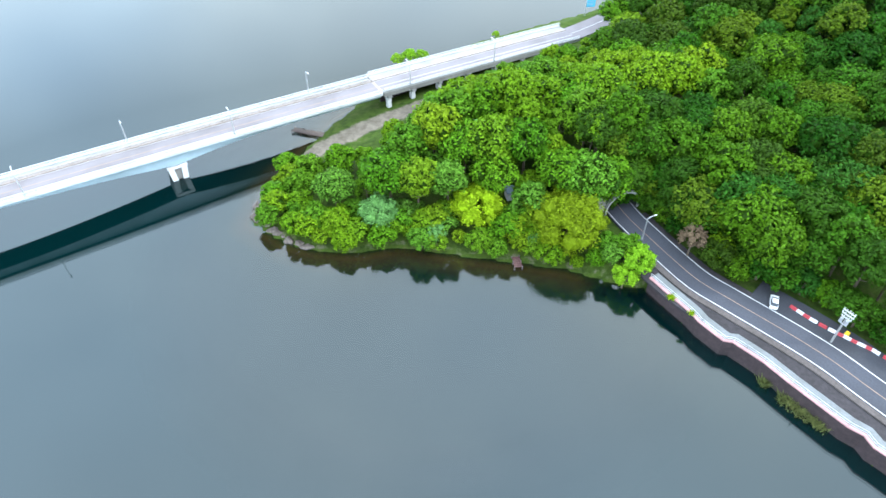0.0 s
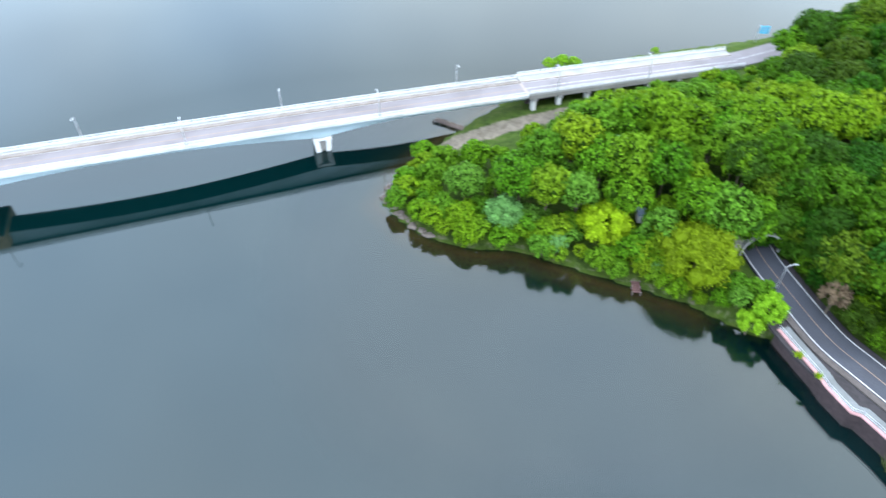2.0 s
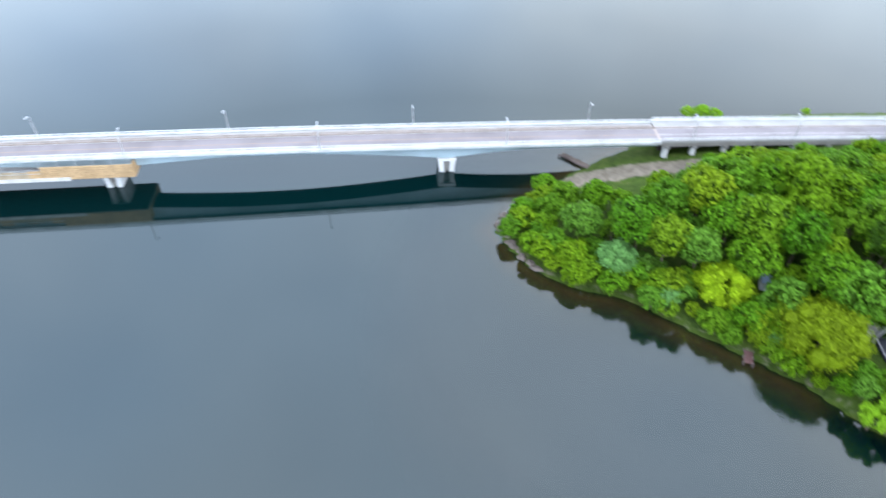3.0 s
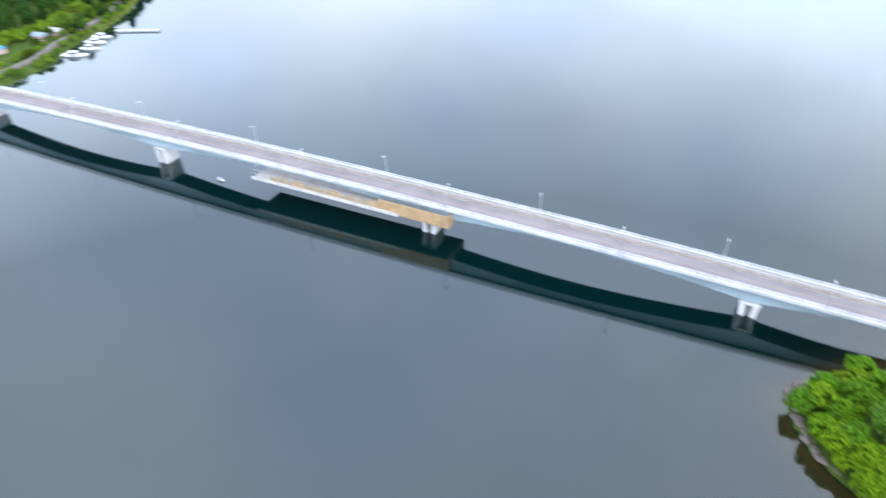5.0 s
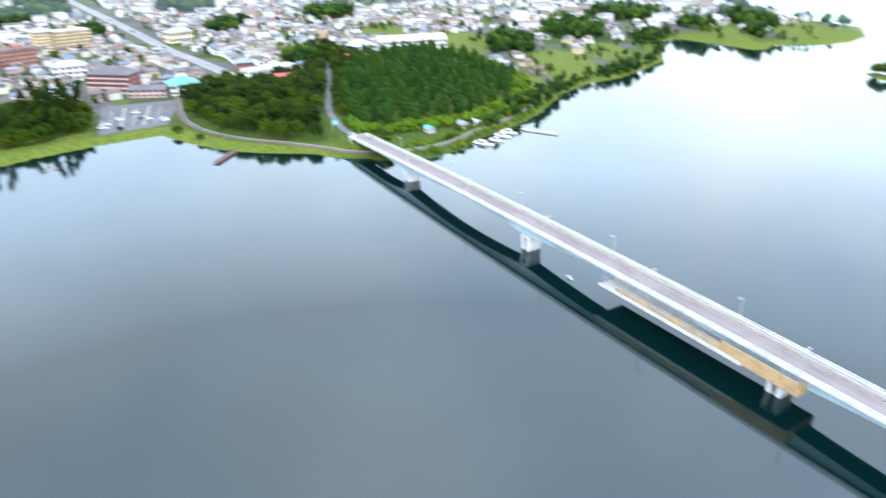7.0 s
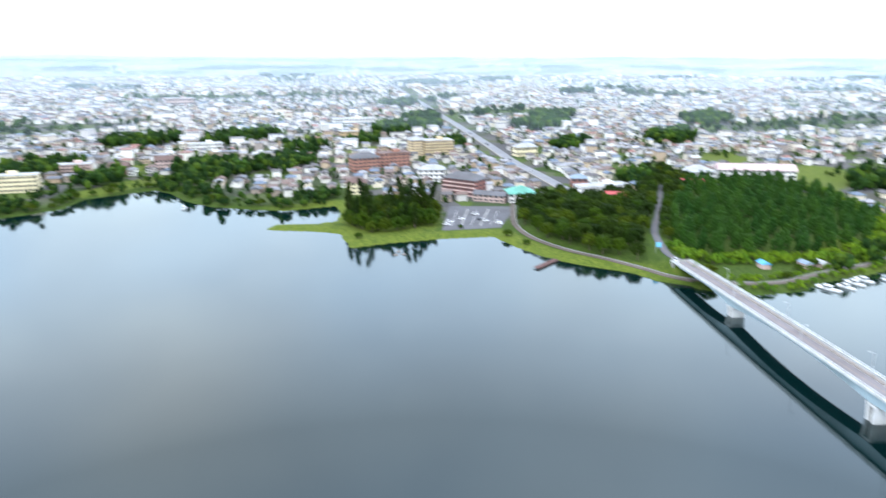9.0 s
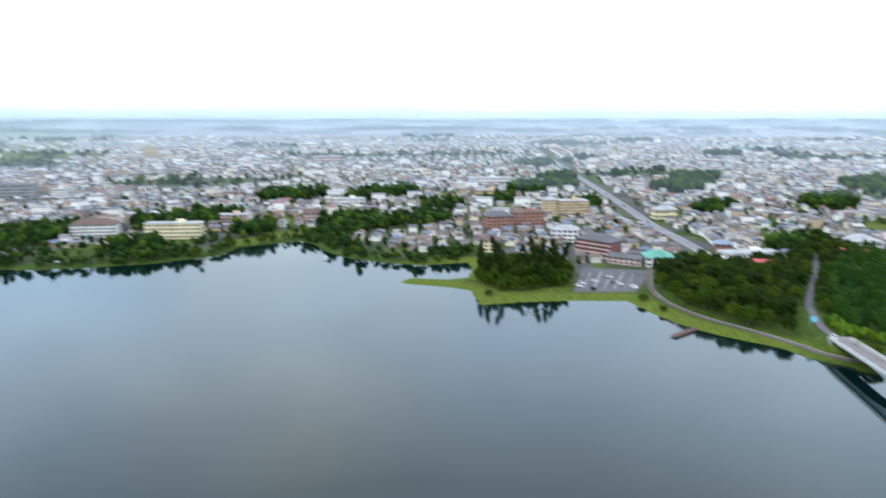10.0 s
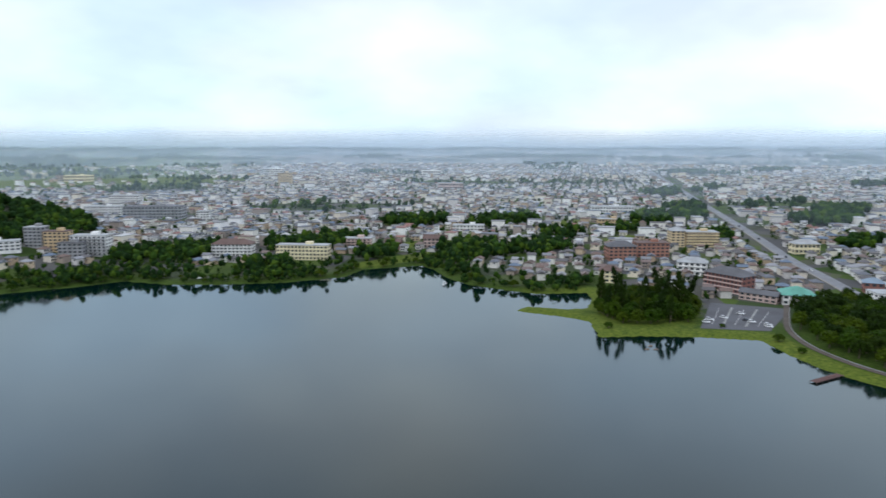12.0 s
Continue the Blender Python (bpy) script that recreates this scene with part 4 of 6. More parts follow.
# ---- street lamps ----
def lamp_mesh():
    bm = bmesh.new()
    rod(bm, (0, 0, 0), (0, 0, 5.6), 0.13, 0.09)
    box(bm, (0, 0, 0.3), (0.34, 0.34, 0.6), 0, 0.03)
    pole = bm
    arm = bmesh.new()
    rod(arm, (0, 0, 5.55), (0.5, 0, 6.0), 0.075)
    rod(arm, (0.5, 0, 6.0), (1.3, 0, 6.12), 0.07)
    head = bmesh.new()
    box(head, (1.6, 0, 6.14), (0.75, 0.24, 0.14), 0, 0.04)
    return pole, arm, head


def street_lamp(label, at, group):
    lamp = thing("street_lamp", label, "street lamp", group, at=at)
    pole, arm, head = lamp_mesh()
    part("pole", pole, GALVANISED, lamp)
    part("arm", arm, GALVANISED, lamp)
    part("lamp_head", head, WHITE_STEEL, lamp)
    return lamp


def lamp_pose(s, n):
    at = on_bridge(s, n, 0.45)
    inward = -ACROSS if n > 0 else ACROSS
    return Matrix.Translation(at) @ Matrix.Rotation(math.atan2(inward.y, inward.x), 4, "Z")


LAMPS = [(-47.7, 4.4), (-25.8, -4.4)] + [(-4.0 + 44.4 * k, 4.4) for k in range(7)] + [(18.3 + 44.4 * k, -4.4) for k in range(6)] + [(-72.0, -4.2), (-98.0, -4.2)]
first_lamp = street_lamp("pale steel street lamp on the bridge's edge", lamp_pose(*LAMPS[0]), "lamps along the bridge")
for q in LAMPS[1:]:
    copy_thing(first_lamp, lamp_pose(*q))
street_lamp("pale steel lamp bending over the lake road", Matrix.Translation((39.0, 98.4, 4.0)) @ Matrix.Rotation(radians(20), 4, "Z"), "")


# ---- work platform hung on the bridge ----
def work_platform():
    sc = thing("work_platform", "hanging work platform with tan boards and white sheeting below the bridge", "scaffold")

    def strip(name, mat, n1, n2, z1, z2, s1, s2, label=""):
        on_deck(name, mat, n1, n2, z1, z2, s1, s2, sc, label, 6.0)

    strip("platform_floor", NET_WHITE, -5.5, 5.2, -4.88, -4.8, 61.5, 124, "white sheeted platform floor")
    # slab added below the floor: the underside's shade as a dark colour
    strip("platform_shade_slab", WOOD_DARK, -5.4, 5.1, -5.05, -4.88, 61.7, 123.8, "dark slab giving the shade under the platform")
    for i in range(6):
        strip("board", PLYWOOD, -5.65, -5.5, -4.8 + i * 0.6, -4.8 + i * 0.6 + 0.53, 61.5, 82, "tan plywood board")
    for i in range(6):
        strip("board", PLYWOOD, -5.5, 5.0, -4.8 + i * 0.6, -4.8 + i * 0.6 + 0.53, 61.35, 61.5)
    for k, s in enumerate(range(82, 118, 3)):
        strip("board", NET_CREAM if k % 4 else PLYWOOD, -5.62, -5.5, -4.8, -4.8 + (2.5, 2.2, 2.4, 2.0)[k % 4], s, s + 2.92, "")
    strip("toe_board", NET_WHITE, -5.85, -5.65, -5.1, -4.2, 76, 124, "white edge sheeting")
    for s in range(62, 125, 4):
        bm = bmesh.new()
        rod(bm, on_bridge(s, -5.55, -5.0), on_bridge(s, -5.55, -1.2), 0.05, sides=6)
        rod(bm, on_bridge(s, -5.55, -1.3), on_bridge(s, -4.65, 0.3), 0.04, sides=6)
        part("hanger", bm, GALVANISED, sc)
    for z in (-3.0, -2.0):
        strip("guard_pipe", GALVANISED, -5.7, -5.6, z, z + 0.09, 82, 124)


work_platform()


# ---- signs ----
def road_sign(x, y, z, toward, label):
    s = thing("road_sign", label, "road sign", "blue signs at the bridge ends", at=pose(x, y, z, 0, 0, toward))
    bm = bmesh.new()
    rod(bm, (0, 0, -1), (0, 0, 6.2), 0.12)
    rod(bm, (0, 0, 5.9), (2.2, 0, 5.9), 0.07)
    part("post", bm, GALVANISED, s)
    bm = bmesh.new()
    box(bm, (1.4, -0.15, 5.2), (2.6, 0.08, 2.3), 0, 0.03)
    panel = part("panel", bm, SIGN_BLUE, s, "light blue sign panel")
    bm = bmesh.new()
    for z2, w in ((5.8, 1.6), (5.2, 1.9), (4.7, 1.2)):
        box(bm, (1.3, -0.2, z2), (w, 0.02, 0.14))
    part("lettering", bm, WHITE_STEEL, panel)


p = on_bridge(-138, 5.6, 0)
road_sign(p.x, p.y, p.z, 10, "light blue road sign on a post at the bridge's north end")
p = on_bridge(318, -5.0, 0)
road_sign(p.x, p.y, p.z - 1.5, 125, "light blue road sign on a post at the bridge's south end")


# ---- trees ----
def ico(level=1):
    bm = bmesh.new()
    bmesh.ops.create_icosphere(bm, subdivisions=level, radius=1.0)
    v = np.array([q.co for q in bm.verts])
    f = np.array([[q.index for q in g.verts] for g in bm.faces])
    bm.free()
    return v, f


ICO_V, ICO_F = ico(1)


def leaf_quads(rng, at, out, size):
    """Small leaf sprays: quads at the given points, lying roughly across the outward direction."""
    n = len(at)
    nrm = out + rng.normal(0, 0.5, (n, 3))
    nrm /= np.linalg.norm(nrm, axis=1, keepdims=True)
    side = np.cross(nrm, rng.normal(0, 1, (n, 3)))
    side /= np.linalg.norm(side, axis=1, keepdims=True)
    up = np.cross(nrm, side)
    s = (size * rng.uniform(0.6, 1.35, (n, 1)))
    q = np.stack([at - side * s, at + up * s * 0.55 - nrm * s * 0.15, at + side * s, at - up * s * 0.55 - nrm * s * 0.15], 1)
    return q.reshape(-1, 3), np.arange(4 * n).reshape(-1, 4)


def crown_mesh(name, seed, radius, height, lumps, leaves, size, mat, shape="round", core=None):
    """A crown of leafy clumps: cores, by default darkened to imitate inner shade, covered by small leaf sprays, with an
    uneven outline.
    """
    rng = np.random.default_rng(seed)
    verts, faces, base = [], [], 0
    lean = rng.normal(0, 0.06, 2)
    pts, outs = [], []
    for k in range(lumps):
        u = (k + 0.5) / lumps
        if shape == "round":
            cz = 1 - 1.45 * u
            ang = k * 2.39996 + rng.uniform(-0.5, 0.5)
            ring = math.sqrt(max(0, 1 - cz * cz))
            c = np.array([ring * math.cos(ang), ring * math.sin(ang), cz]) * rng.uniform(0.6, 0.84)
            r = rng.uniform(0.24, 0.40)
        elif shape == "dome":
            cz = 1 - 1.7 * u
            ang = k * 2.39996
            ring = 0.62 * min(1.0, 0.15 + 1.5 * u) * rng.uniform(0.6, 1.1)
            c = np.array([ring * math.cos(ang), ring * math.sin(ang), cz * 0.86])
            r = rng.uniform(0.24, 0.34)
        else:
            cz = 1 - 1.9 * u
            ang = k * 2.39996
            ring = 0.55 * math.sin(math.pi * min(1, 0.12 + u * 0.85)) * rng.uniform(0.5, 1.1)
            c = np.array([ring * math.cos(ang), ring * math.sin(ang), cz])
            r = rng.uniform(0.20, 0.34)
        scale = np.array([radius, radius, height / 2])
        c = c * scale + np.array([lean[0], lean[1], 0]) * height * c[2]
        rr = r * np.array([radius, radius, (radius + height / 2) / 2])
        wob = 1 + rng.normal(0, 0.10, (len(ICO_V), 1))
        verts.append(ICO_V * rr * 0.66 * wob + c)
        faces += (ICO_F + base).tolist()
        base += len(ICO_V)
        n = leaves // lumps
        d = rng.normal(0, 1, (n, 3)) + np.array([0, 0, 0.7]) + 0.6 * c / (np.linalg.norm(c) + 1e-6)
        d /= np.linalg.norm(d, axis=1, keepdims=True)
        pts.append(c + d * rr * rng.uniform(0.72, 1.14, (n, 1)))
        outs.append(d)
    v, q = leaf_quads(rng, np.concatenate(pts), np.concatenate(outs), size)
    verts.append(v)
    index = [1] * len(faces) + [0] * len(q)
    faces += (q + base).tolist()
    return mesh_of(name, np.concatenate(verts).tolist(), faces, [mat, core or SHADED_LEAF], index)


def trunk_mesh(name, seed, height, radius, reach):
    rng = random.Random(seed)
    bm = bmesh.new()
    rod(bm, (0, 0, -1.5), (0.1, 0, height * 0.5), radius, radius * 0.75)
    rod(bm, (0.1, 0, height * 0.5), (0.2, 0.1, height), radius * 0.75, radius * 0.3)
    for k in range(4):
        a = k * 1.7 + rng.random()
        z = height * rng.uniform(0.45, 0.7)
        rod(bm, (0.1, 0, z), (reach * math.cos(a), reach * math.sin(a), z + reach * 0.8), radius * 0.4, radius * 0.15, 6)
    me = bpy.data.meshes.new(name)
    bm.to_mesh(me)
    bm.free()
    me.materials.append(BARK)
    return me


class Kind:
    def __init__(self, name, label, seed, radius, height, stem, lumps, leaves, size, mat, shape="round", group="", category="tree", core=None):
        self.top = thing(name, label, category, group, at=Matrix.Translation((0, 0, -500)))
        self.used = False
        part("trunk", trunk_mesh("trunk", seed, stem + height * 0.45, 0.05 * radius + 0.1, radius * 0.5), None, self.top)
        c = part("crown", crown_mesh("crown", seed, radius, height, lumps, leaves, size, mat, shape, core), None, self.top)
        c.location = (0, 0, stem + height * 0.42)

    def put(self, x, y, z, turn=0.0, size=1.0):
        m = Matrix.Translation((x, y, z)) @ Matrix.Rotation(turn, 4, "Z")
        if not self.used:
            self.used = True
            ob = self.top
            ob.matrix_basis = m
        else:
            ob = copy_thing(self.top, m)
        ob.scale = (size, size, size * (0.9 + 0.2 * ((turn * 7.3) % 1)))
        return ob


def scatter(region, gap, seed, tries=9000, limit=300):
    """Points at least gap apart inside a plan region (a test on x and y), tried in a box."""
    (x1, x2, y1, y2), test = region
    rng = np.random.default_rng(seed)
    kept = np.zeros((0, 2))
    cand = np.stack([rng.uniform(x1, x2, tries), rng.uniform(y1, y2, tries)], -1)
    cand = cand[test(cand[:, 0], cand[:, 1])]
    for c in cand:
        if len(kept) == 0 or np.min(np.hypot(*(kept - c).T)) > gap:
            kept = np.vstack([kept, c])
            if len(kept) >= limit:
                break
    return np.column_stack([kept, land(kept[:, 0], kept[:, 1])[0]])


WOOD = "trees of the cape"
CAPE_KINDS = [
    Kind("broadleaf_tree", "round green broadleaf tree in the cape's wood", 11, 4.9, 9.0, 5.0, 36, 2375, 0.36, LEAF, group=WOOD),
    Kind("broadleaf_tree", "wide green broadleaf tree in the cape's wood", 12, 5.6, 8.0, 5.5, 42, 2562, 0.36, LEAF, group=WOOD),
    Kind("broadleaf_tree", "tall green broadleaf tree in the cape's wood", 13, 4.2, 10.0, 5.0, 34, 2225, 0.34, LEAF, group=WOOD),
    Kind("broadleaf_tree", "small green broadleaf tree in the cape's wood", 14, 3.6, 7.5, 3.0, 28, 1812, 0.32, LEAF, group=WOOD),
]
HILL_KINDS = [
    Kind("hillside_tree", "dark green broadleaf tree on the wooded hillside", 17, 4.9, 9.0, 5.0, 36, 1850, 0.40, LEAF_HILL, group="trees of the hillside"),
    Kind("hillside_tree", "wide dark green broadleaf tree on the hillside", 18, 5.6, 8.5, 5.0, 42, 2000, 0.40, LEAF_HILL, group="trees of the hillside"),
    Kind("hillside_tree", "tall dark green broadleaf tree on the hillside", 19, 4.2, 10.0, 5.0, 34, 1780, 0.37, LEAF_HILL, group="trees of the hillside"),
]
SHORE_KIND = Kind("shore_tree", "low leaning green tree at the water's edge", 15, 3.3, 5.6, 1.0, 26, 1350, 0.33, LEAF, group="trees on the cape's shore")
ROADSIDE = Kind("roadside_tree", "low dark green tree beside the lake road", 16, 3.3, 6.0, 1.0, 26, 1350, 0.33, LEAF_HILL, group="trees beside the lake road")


def open_view(x, y, top):
    """True where a tree of that top leaves the track, the land spans and the road behind it in sight of the lake."""
    ok = np.ones(np.shape(x), bool)
    for part_up in (0.0, 0.4, 0.75, 1.0):
        h = 2 + (top - 2) * part_up
        for level in (2.0, 9.0):
            k = 1 + np.maximum(0, h - level) / (100 - h)
            qx, qy = x * k, y * k
            n = qx * ACROSS.x + qy * ACROSS.y - MIDDLE
            s = qx * ALONG.x + qy * ALONG.y
            if level < 5:
                ok &= (road_near(CAPE_TRACK[:9], qx, qy)[0] > 2.6) & ~((n > -8) & (s > -78))
            else:
                ok &= ~((n > -9.0) & (s > -94)) & ~((n > -8.0) & (s > -142))
    return ok


# room round the trees that stand out: x, y, radius
CLEARINGS = [(13.4, 110, 4.0), (13, 106.5, 2.8), (5.3, 104.2, 6.0), (-14.5, 103.5, 4.3), (7.1, 119.5, 4.4), (24, 100, 7.4), (47, 94, 3.6), (38.7, 136, 3.5), (48, 132, 3.5), (52.8, 132.5, 3.5), (69, 132, 3.5), (32.6, 141.5, 3.5), (34.2, 100.6, 7.2), (37.5, 104.5, 4.0)]


def cape_ok(x, y):
    z, d, _ = land(x, y)
    clear = (d > np.where(x < 20, 7.5, 5.0))
    r, _, side = road_near(LAKE_ROAD, x, y)
    clear &= np.where(y < 108, r > np.where(side > 0, np.where(y > 86, 7.2, 12.5), 8.0), r > 1)
    clear &= ~((y < 92) & (side < 0))
    n = x * ACROSS.x + y * ACROSS.y - MIDDLE
    s = x * ALONG.x + y * ALONG.y
    clear &= (n < -11.5) | (s < -150)
    clear &= open_view(x, y, z + 16.5)
    clear &= (x < 0.62 * y + 36) & (road_near(NORTH_ROAD, x, y)[0] > 11)
    for px, py, pr in CLEARINGS:
        clear &= np.hypot(x - px, y - py) > pr
    return clear


rng = random.Random(5)
spots = scatter(((-45, 128, 62, 196), cape_ok), 5.2, 21, 16000, 300)
for x, y, z in spots:
    hill = x + rng.uniform(-14, 14) > 48
    k = HILL_KINDS[rng.randrange(3)] if hill else CAPE_KINDS[rng.choices(range(4), (4, 3, 3, 2))[0]]
    k.put(x, y, z - 0.3, rng.uniform(0, 6.28), rng.uniform(0.85, 1.2) * (0.78 if x < -16 else 1.0))


def cape_edge(x, y):
    z, d, _ = land(x, y)
    r, _, side = road_near(LAKE_ROAD, x, y)
    n = x * ACROSS.x + y * ACROSS.y - MIDDLE
    return (d > 0.35) & (d < 8.0) & (y < 136) & (x < 37) & np.all([np.hypot(x - px, y - py) > pr * 0.8 for px, py, pr in CLEARINGS], 0) & (x > -39) & (r > 7) & (n < -9) & open_view(x, y, z + 6.0)


for x, y, z in scatter(((-45, 40, 86, 132), cape_edge), 2.7, 22):
    SHORE_KIND.put(x, y, z - 0.2, rng.uniform(0, 6.28), rng.uniform(0.45, 1.05))


for x, y, k in ((33.2, 112.5, 0), (38.4, 113.2, 1), (44.8, 109.0, 2), (47.0, 103.5, 0), (41.5, 116.0, 1), (35.5, 117.5, 2), (49.5, 99.5, 1), (43.5, 121, 0), (31.0, 117.0, 1)):
    HILL_KINDS[k].put(x, y, ground_z(x, y) - 0.3, x, 0.9)


for x, y, s in ((32.0, 112.0, 1.1), (37.0, 115.5, 1.2), (41.0, 112.5, 1.2), (30.5, 110.0, 1.1), (41.6, 108.2, 0.7), (43.0, 109.2, 0.9), (33.0, 109.2, 0.9), (36.0, 110.4, 0.95), (39.5, 111.2, 1.0), (42.5, 110.0, 1.0), (44.5, 105.8, 0.95), (46.6, 101.0, 0.9), (40.5, 114.5, 1.1), (34.5, 114.5, 1.1), (45.0, 113.5, 1.1)):
    ROADSIDE.put(x, y, ground_z(x, y) - 0.3, x, s)


for u, al, size in ((-3.9, 1.6, 0.85), (-1.0, 1.2, 0.85), (1.6, 1.1, 0.8), (4.4, 2.0, 0.8)):
    q = tm + tdir * al + tside * u
    ROADSIDE.put(q.x, q.y, 8.9, u, size)


def cape_fill(x, y):
    z, d, _ = land(x, y)
    r, _, side = road_near(LAKE_ROAD, x, y)
    n = x * ACROSS.x + y * ACROSS.y - MIDDLE
    near = np.min(np.hypot(x[:, None] - spots[None, :, 0], y[:, None] - spots[None, :, 1]), 1)
    return (d > 4) & (near > 4.4) & (n < -8) & (r > np.where(y > 108, 1.0, 7.0)) & (y > 92) & (x < 60) & open_view(x, y, z + 7.0) & np.all([np.hypot(x - px, y - py) > pr * 0.9 for px, py, pr in CLEARINGS], 0)


for x, y, z in scatter(((-40, 60, 92, 190), cape_fill), 4.5, 24):
    SHORE_KIND.put(x, y, z - 0.2, rng.uniform(0, 6.28), rng.uniform(0.8, 1.15))


def road_edge(x, y):
    r, _, side = road_near(LAKE_ROAD, x, y)
    return (side > 0) & (r > np.where(y > 86, 5.6, 10.4)) & (r < 13) & (y < 106) & (y > 55)


for x, y, z in scatter(((38, 110, 55, 108), road_edge), 3.4, 23):
    ROADSIDE.put(x, y, z - 0.2, rng.uniform(0, 6.28), rng.uniform(0.8, 1.15))

single = Kind("yellow_green_tree", "bright yellow-green broadleaf tree among darker trees", 31, 4.9, 9.5, 0.8, 40, 3000, 0.29, LEAF_YELLOW, core=LEAF_YELLOW)
single.put(5.5, 105.6, 1.4, 0, 1.1)
olive = Kind("olive_green_tree", "very large rounded olive-green tree beside the tunnel", 37, 7.4, 13.0, 1.2, 80, 6400, 0.31, LEAF_OLIVE, core=LEAF_OLIVE)
olive.put(24.0, 100.5, 1.2)
for x, y, s in ((-14.5, 103.8, 1.0), (7.1, 120, 1.2), (-3, 100.8, 0.6), (17.5, 98.6, 0.55)):
    Kind("silvery_tree", "grey-green silvery broadleaf tree on the cape", 32 + int(x), 4.2, 8.0, 1.2, 34, 2200, 0.27, LEAF_SILVER, core=LEAF_SILVER).put(x, y, ground_z(x, y), 0.3, s)
fresh = Kind("fresh_green_bush", "fresh bright green bush beside the lake road", 33, 3.0, 5.0, 0.8, 24, 1500, 0.26, LEAF_BRIGHT, category="bush", core=LEAF_BRIGHT)
fresh.put(36.6, 90.5, 3.0, 0.4, 1.0)
fresh.put(34.0, 88.9, 0.8, 1.9, 0.85)
for x, y in ((69, 132), (47, 94), (53, 133), (48, 132), (39, 136), (33, 141)):
    Kind("bare_tree", "brown half-bare tree with dry twigs", 40 + x, 2.7, 6.0, 3.0, 20, 560, 0.26, LEAF_DRY, core=LEAF_DRY).put(x, y, ground_z(x, y), 0.2)
behind = Kind("lakeside_tree", "bright green tree standing behind the bridge", 36, 3.6, 6.5, 2.0, 24, 1300, 0.32, LEAF_BRIGHT, group="trees behind the bridge", core=LEAF_BRIGHT)
for x, y, s in ((-15.2, 173.0, 0.5), (-11.7, 173.6, 0.6), (-8.2, 174.6, 0.5), (13.4, 188.2, 0.3)):
    behind.put(x, y, max(0.3, ground_z(x, y)), x, s)


# ---- woods on the south shore ----
KNOLL = [
    Kind("broadleaf_tree", "olive green broadleaf tree beside the shore path", 51, 5.0, 10.5, 1.6, 26, 480, 0.6, LEAF_SHORE, group="trees beside the shore path", core=LEAF_SHORE),
    Kind("broadleaf_tree", "dark green broadleaf tree beside the shore path", 52, 4.4, 12.0, 1.6, 26, 480, 0.6, LEAF_DARK, group="trees beside the shore path", core=LEAF_DARK),
]
CONIFER = [
    Kind("conifer_tree", "dark green conifer in a dense plantation", 53, 4.6, 13.0, 1.5, 34, 460, 0.55, NEEDLE, "dome", "conifer plantation", core=NEEDLE),
    Kind("conifer_tree", "tall dark green conifer in a dense plantation", 54, 4.2, 14.0, 1.5, 34, 460, 0.55, NEEDLE, "dome", "conifer plantation", core=NEEDLE),
]
POPLAR = Kind("poplar_tree", "tall slender dark green tree in the lakeside park", 55, 3.0, 17.0, 2.0, 26, 700, 0.55, LEAF_DARK, "column", "park trees", core=LEAF_DARK)
PARK_TREE = Kind("park_tree", "round green broadleaf tree in the lakeside park", 56, 5.0, 9.5, 1.0, 28, 700, 0.55, LEAF_SHORE, group="park trees", core=LEAF_SHORE)
BUSH = Kind("shore_bush", "low green bush on the lake bank", 57, 2.2, 3.0, 0.4, 14, 300, 0.40, LEAF_SHORE, group="bushes on the lake bank", category="bush", core=LEAF_SHORE)

SCRUB = Kind("scrub_bush", "yellow-green scrub bush beside the shore path", 58, 2.3, 2.8, 0.2, 12, 143, 0.50, LEAF_SCRUB, group="scrub beside the shore path", category="bush", core=LEAF_SCRUB)


def clear_of_roads(x, y):
    return (road_near(SOUTH_ROAD, x, y)[0] > np.where(x < -520, 2.0, 4.4)) & (road_near(SHORE_PATH, x, y)[0] > 5) & (road_near(MAIN_ROAD, x, y)[0] > 11)


for x, y, z in scatter(((-510, -330, -165, -60), lambda x, y: inside(KNOLL_AREA, x, y) & clear_of_roads(x, y)), 7.0, 61):
    KNOLL[rng.randrange(2)].put(x, y, z - 0.3, rng.uniform(0, 6.28), rng.uniform(0.75, 1.1))
def road_wood(x, y):
    r = road_near(SOUTH_ROAD, x, y)[0]
    return (r > np.where(x < -520, 2.0, 4.4)) & (r < 17) & (x < -372) & (x > -600) & ~inside(KNOLL_AREA, x, y) & ~inside(PLANTATION, x, y)


for x, y, z in scatter(((-600, -350, -125, -50), road_wood), 6.5, 66):
    KNOLL[rng.randrange(2)].put(x, y, z - 0.3, rng.uniform(0, 6.28), rng.uniform(0.6, 0.95))


def plantation_edge(x, y):
    d = edge_distance(PLANTATION, x, y)
    return (d < 13) & (d > 1) & ~inside(PLANTATION, x, y) & (road_near(SHORE_PATH, x, y)[0] > 4.5) & (land(x, y)[1] > 4) & (road_near(SOUTH_ROAD, x, y)[0] > 6)


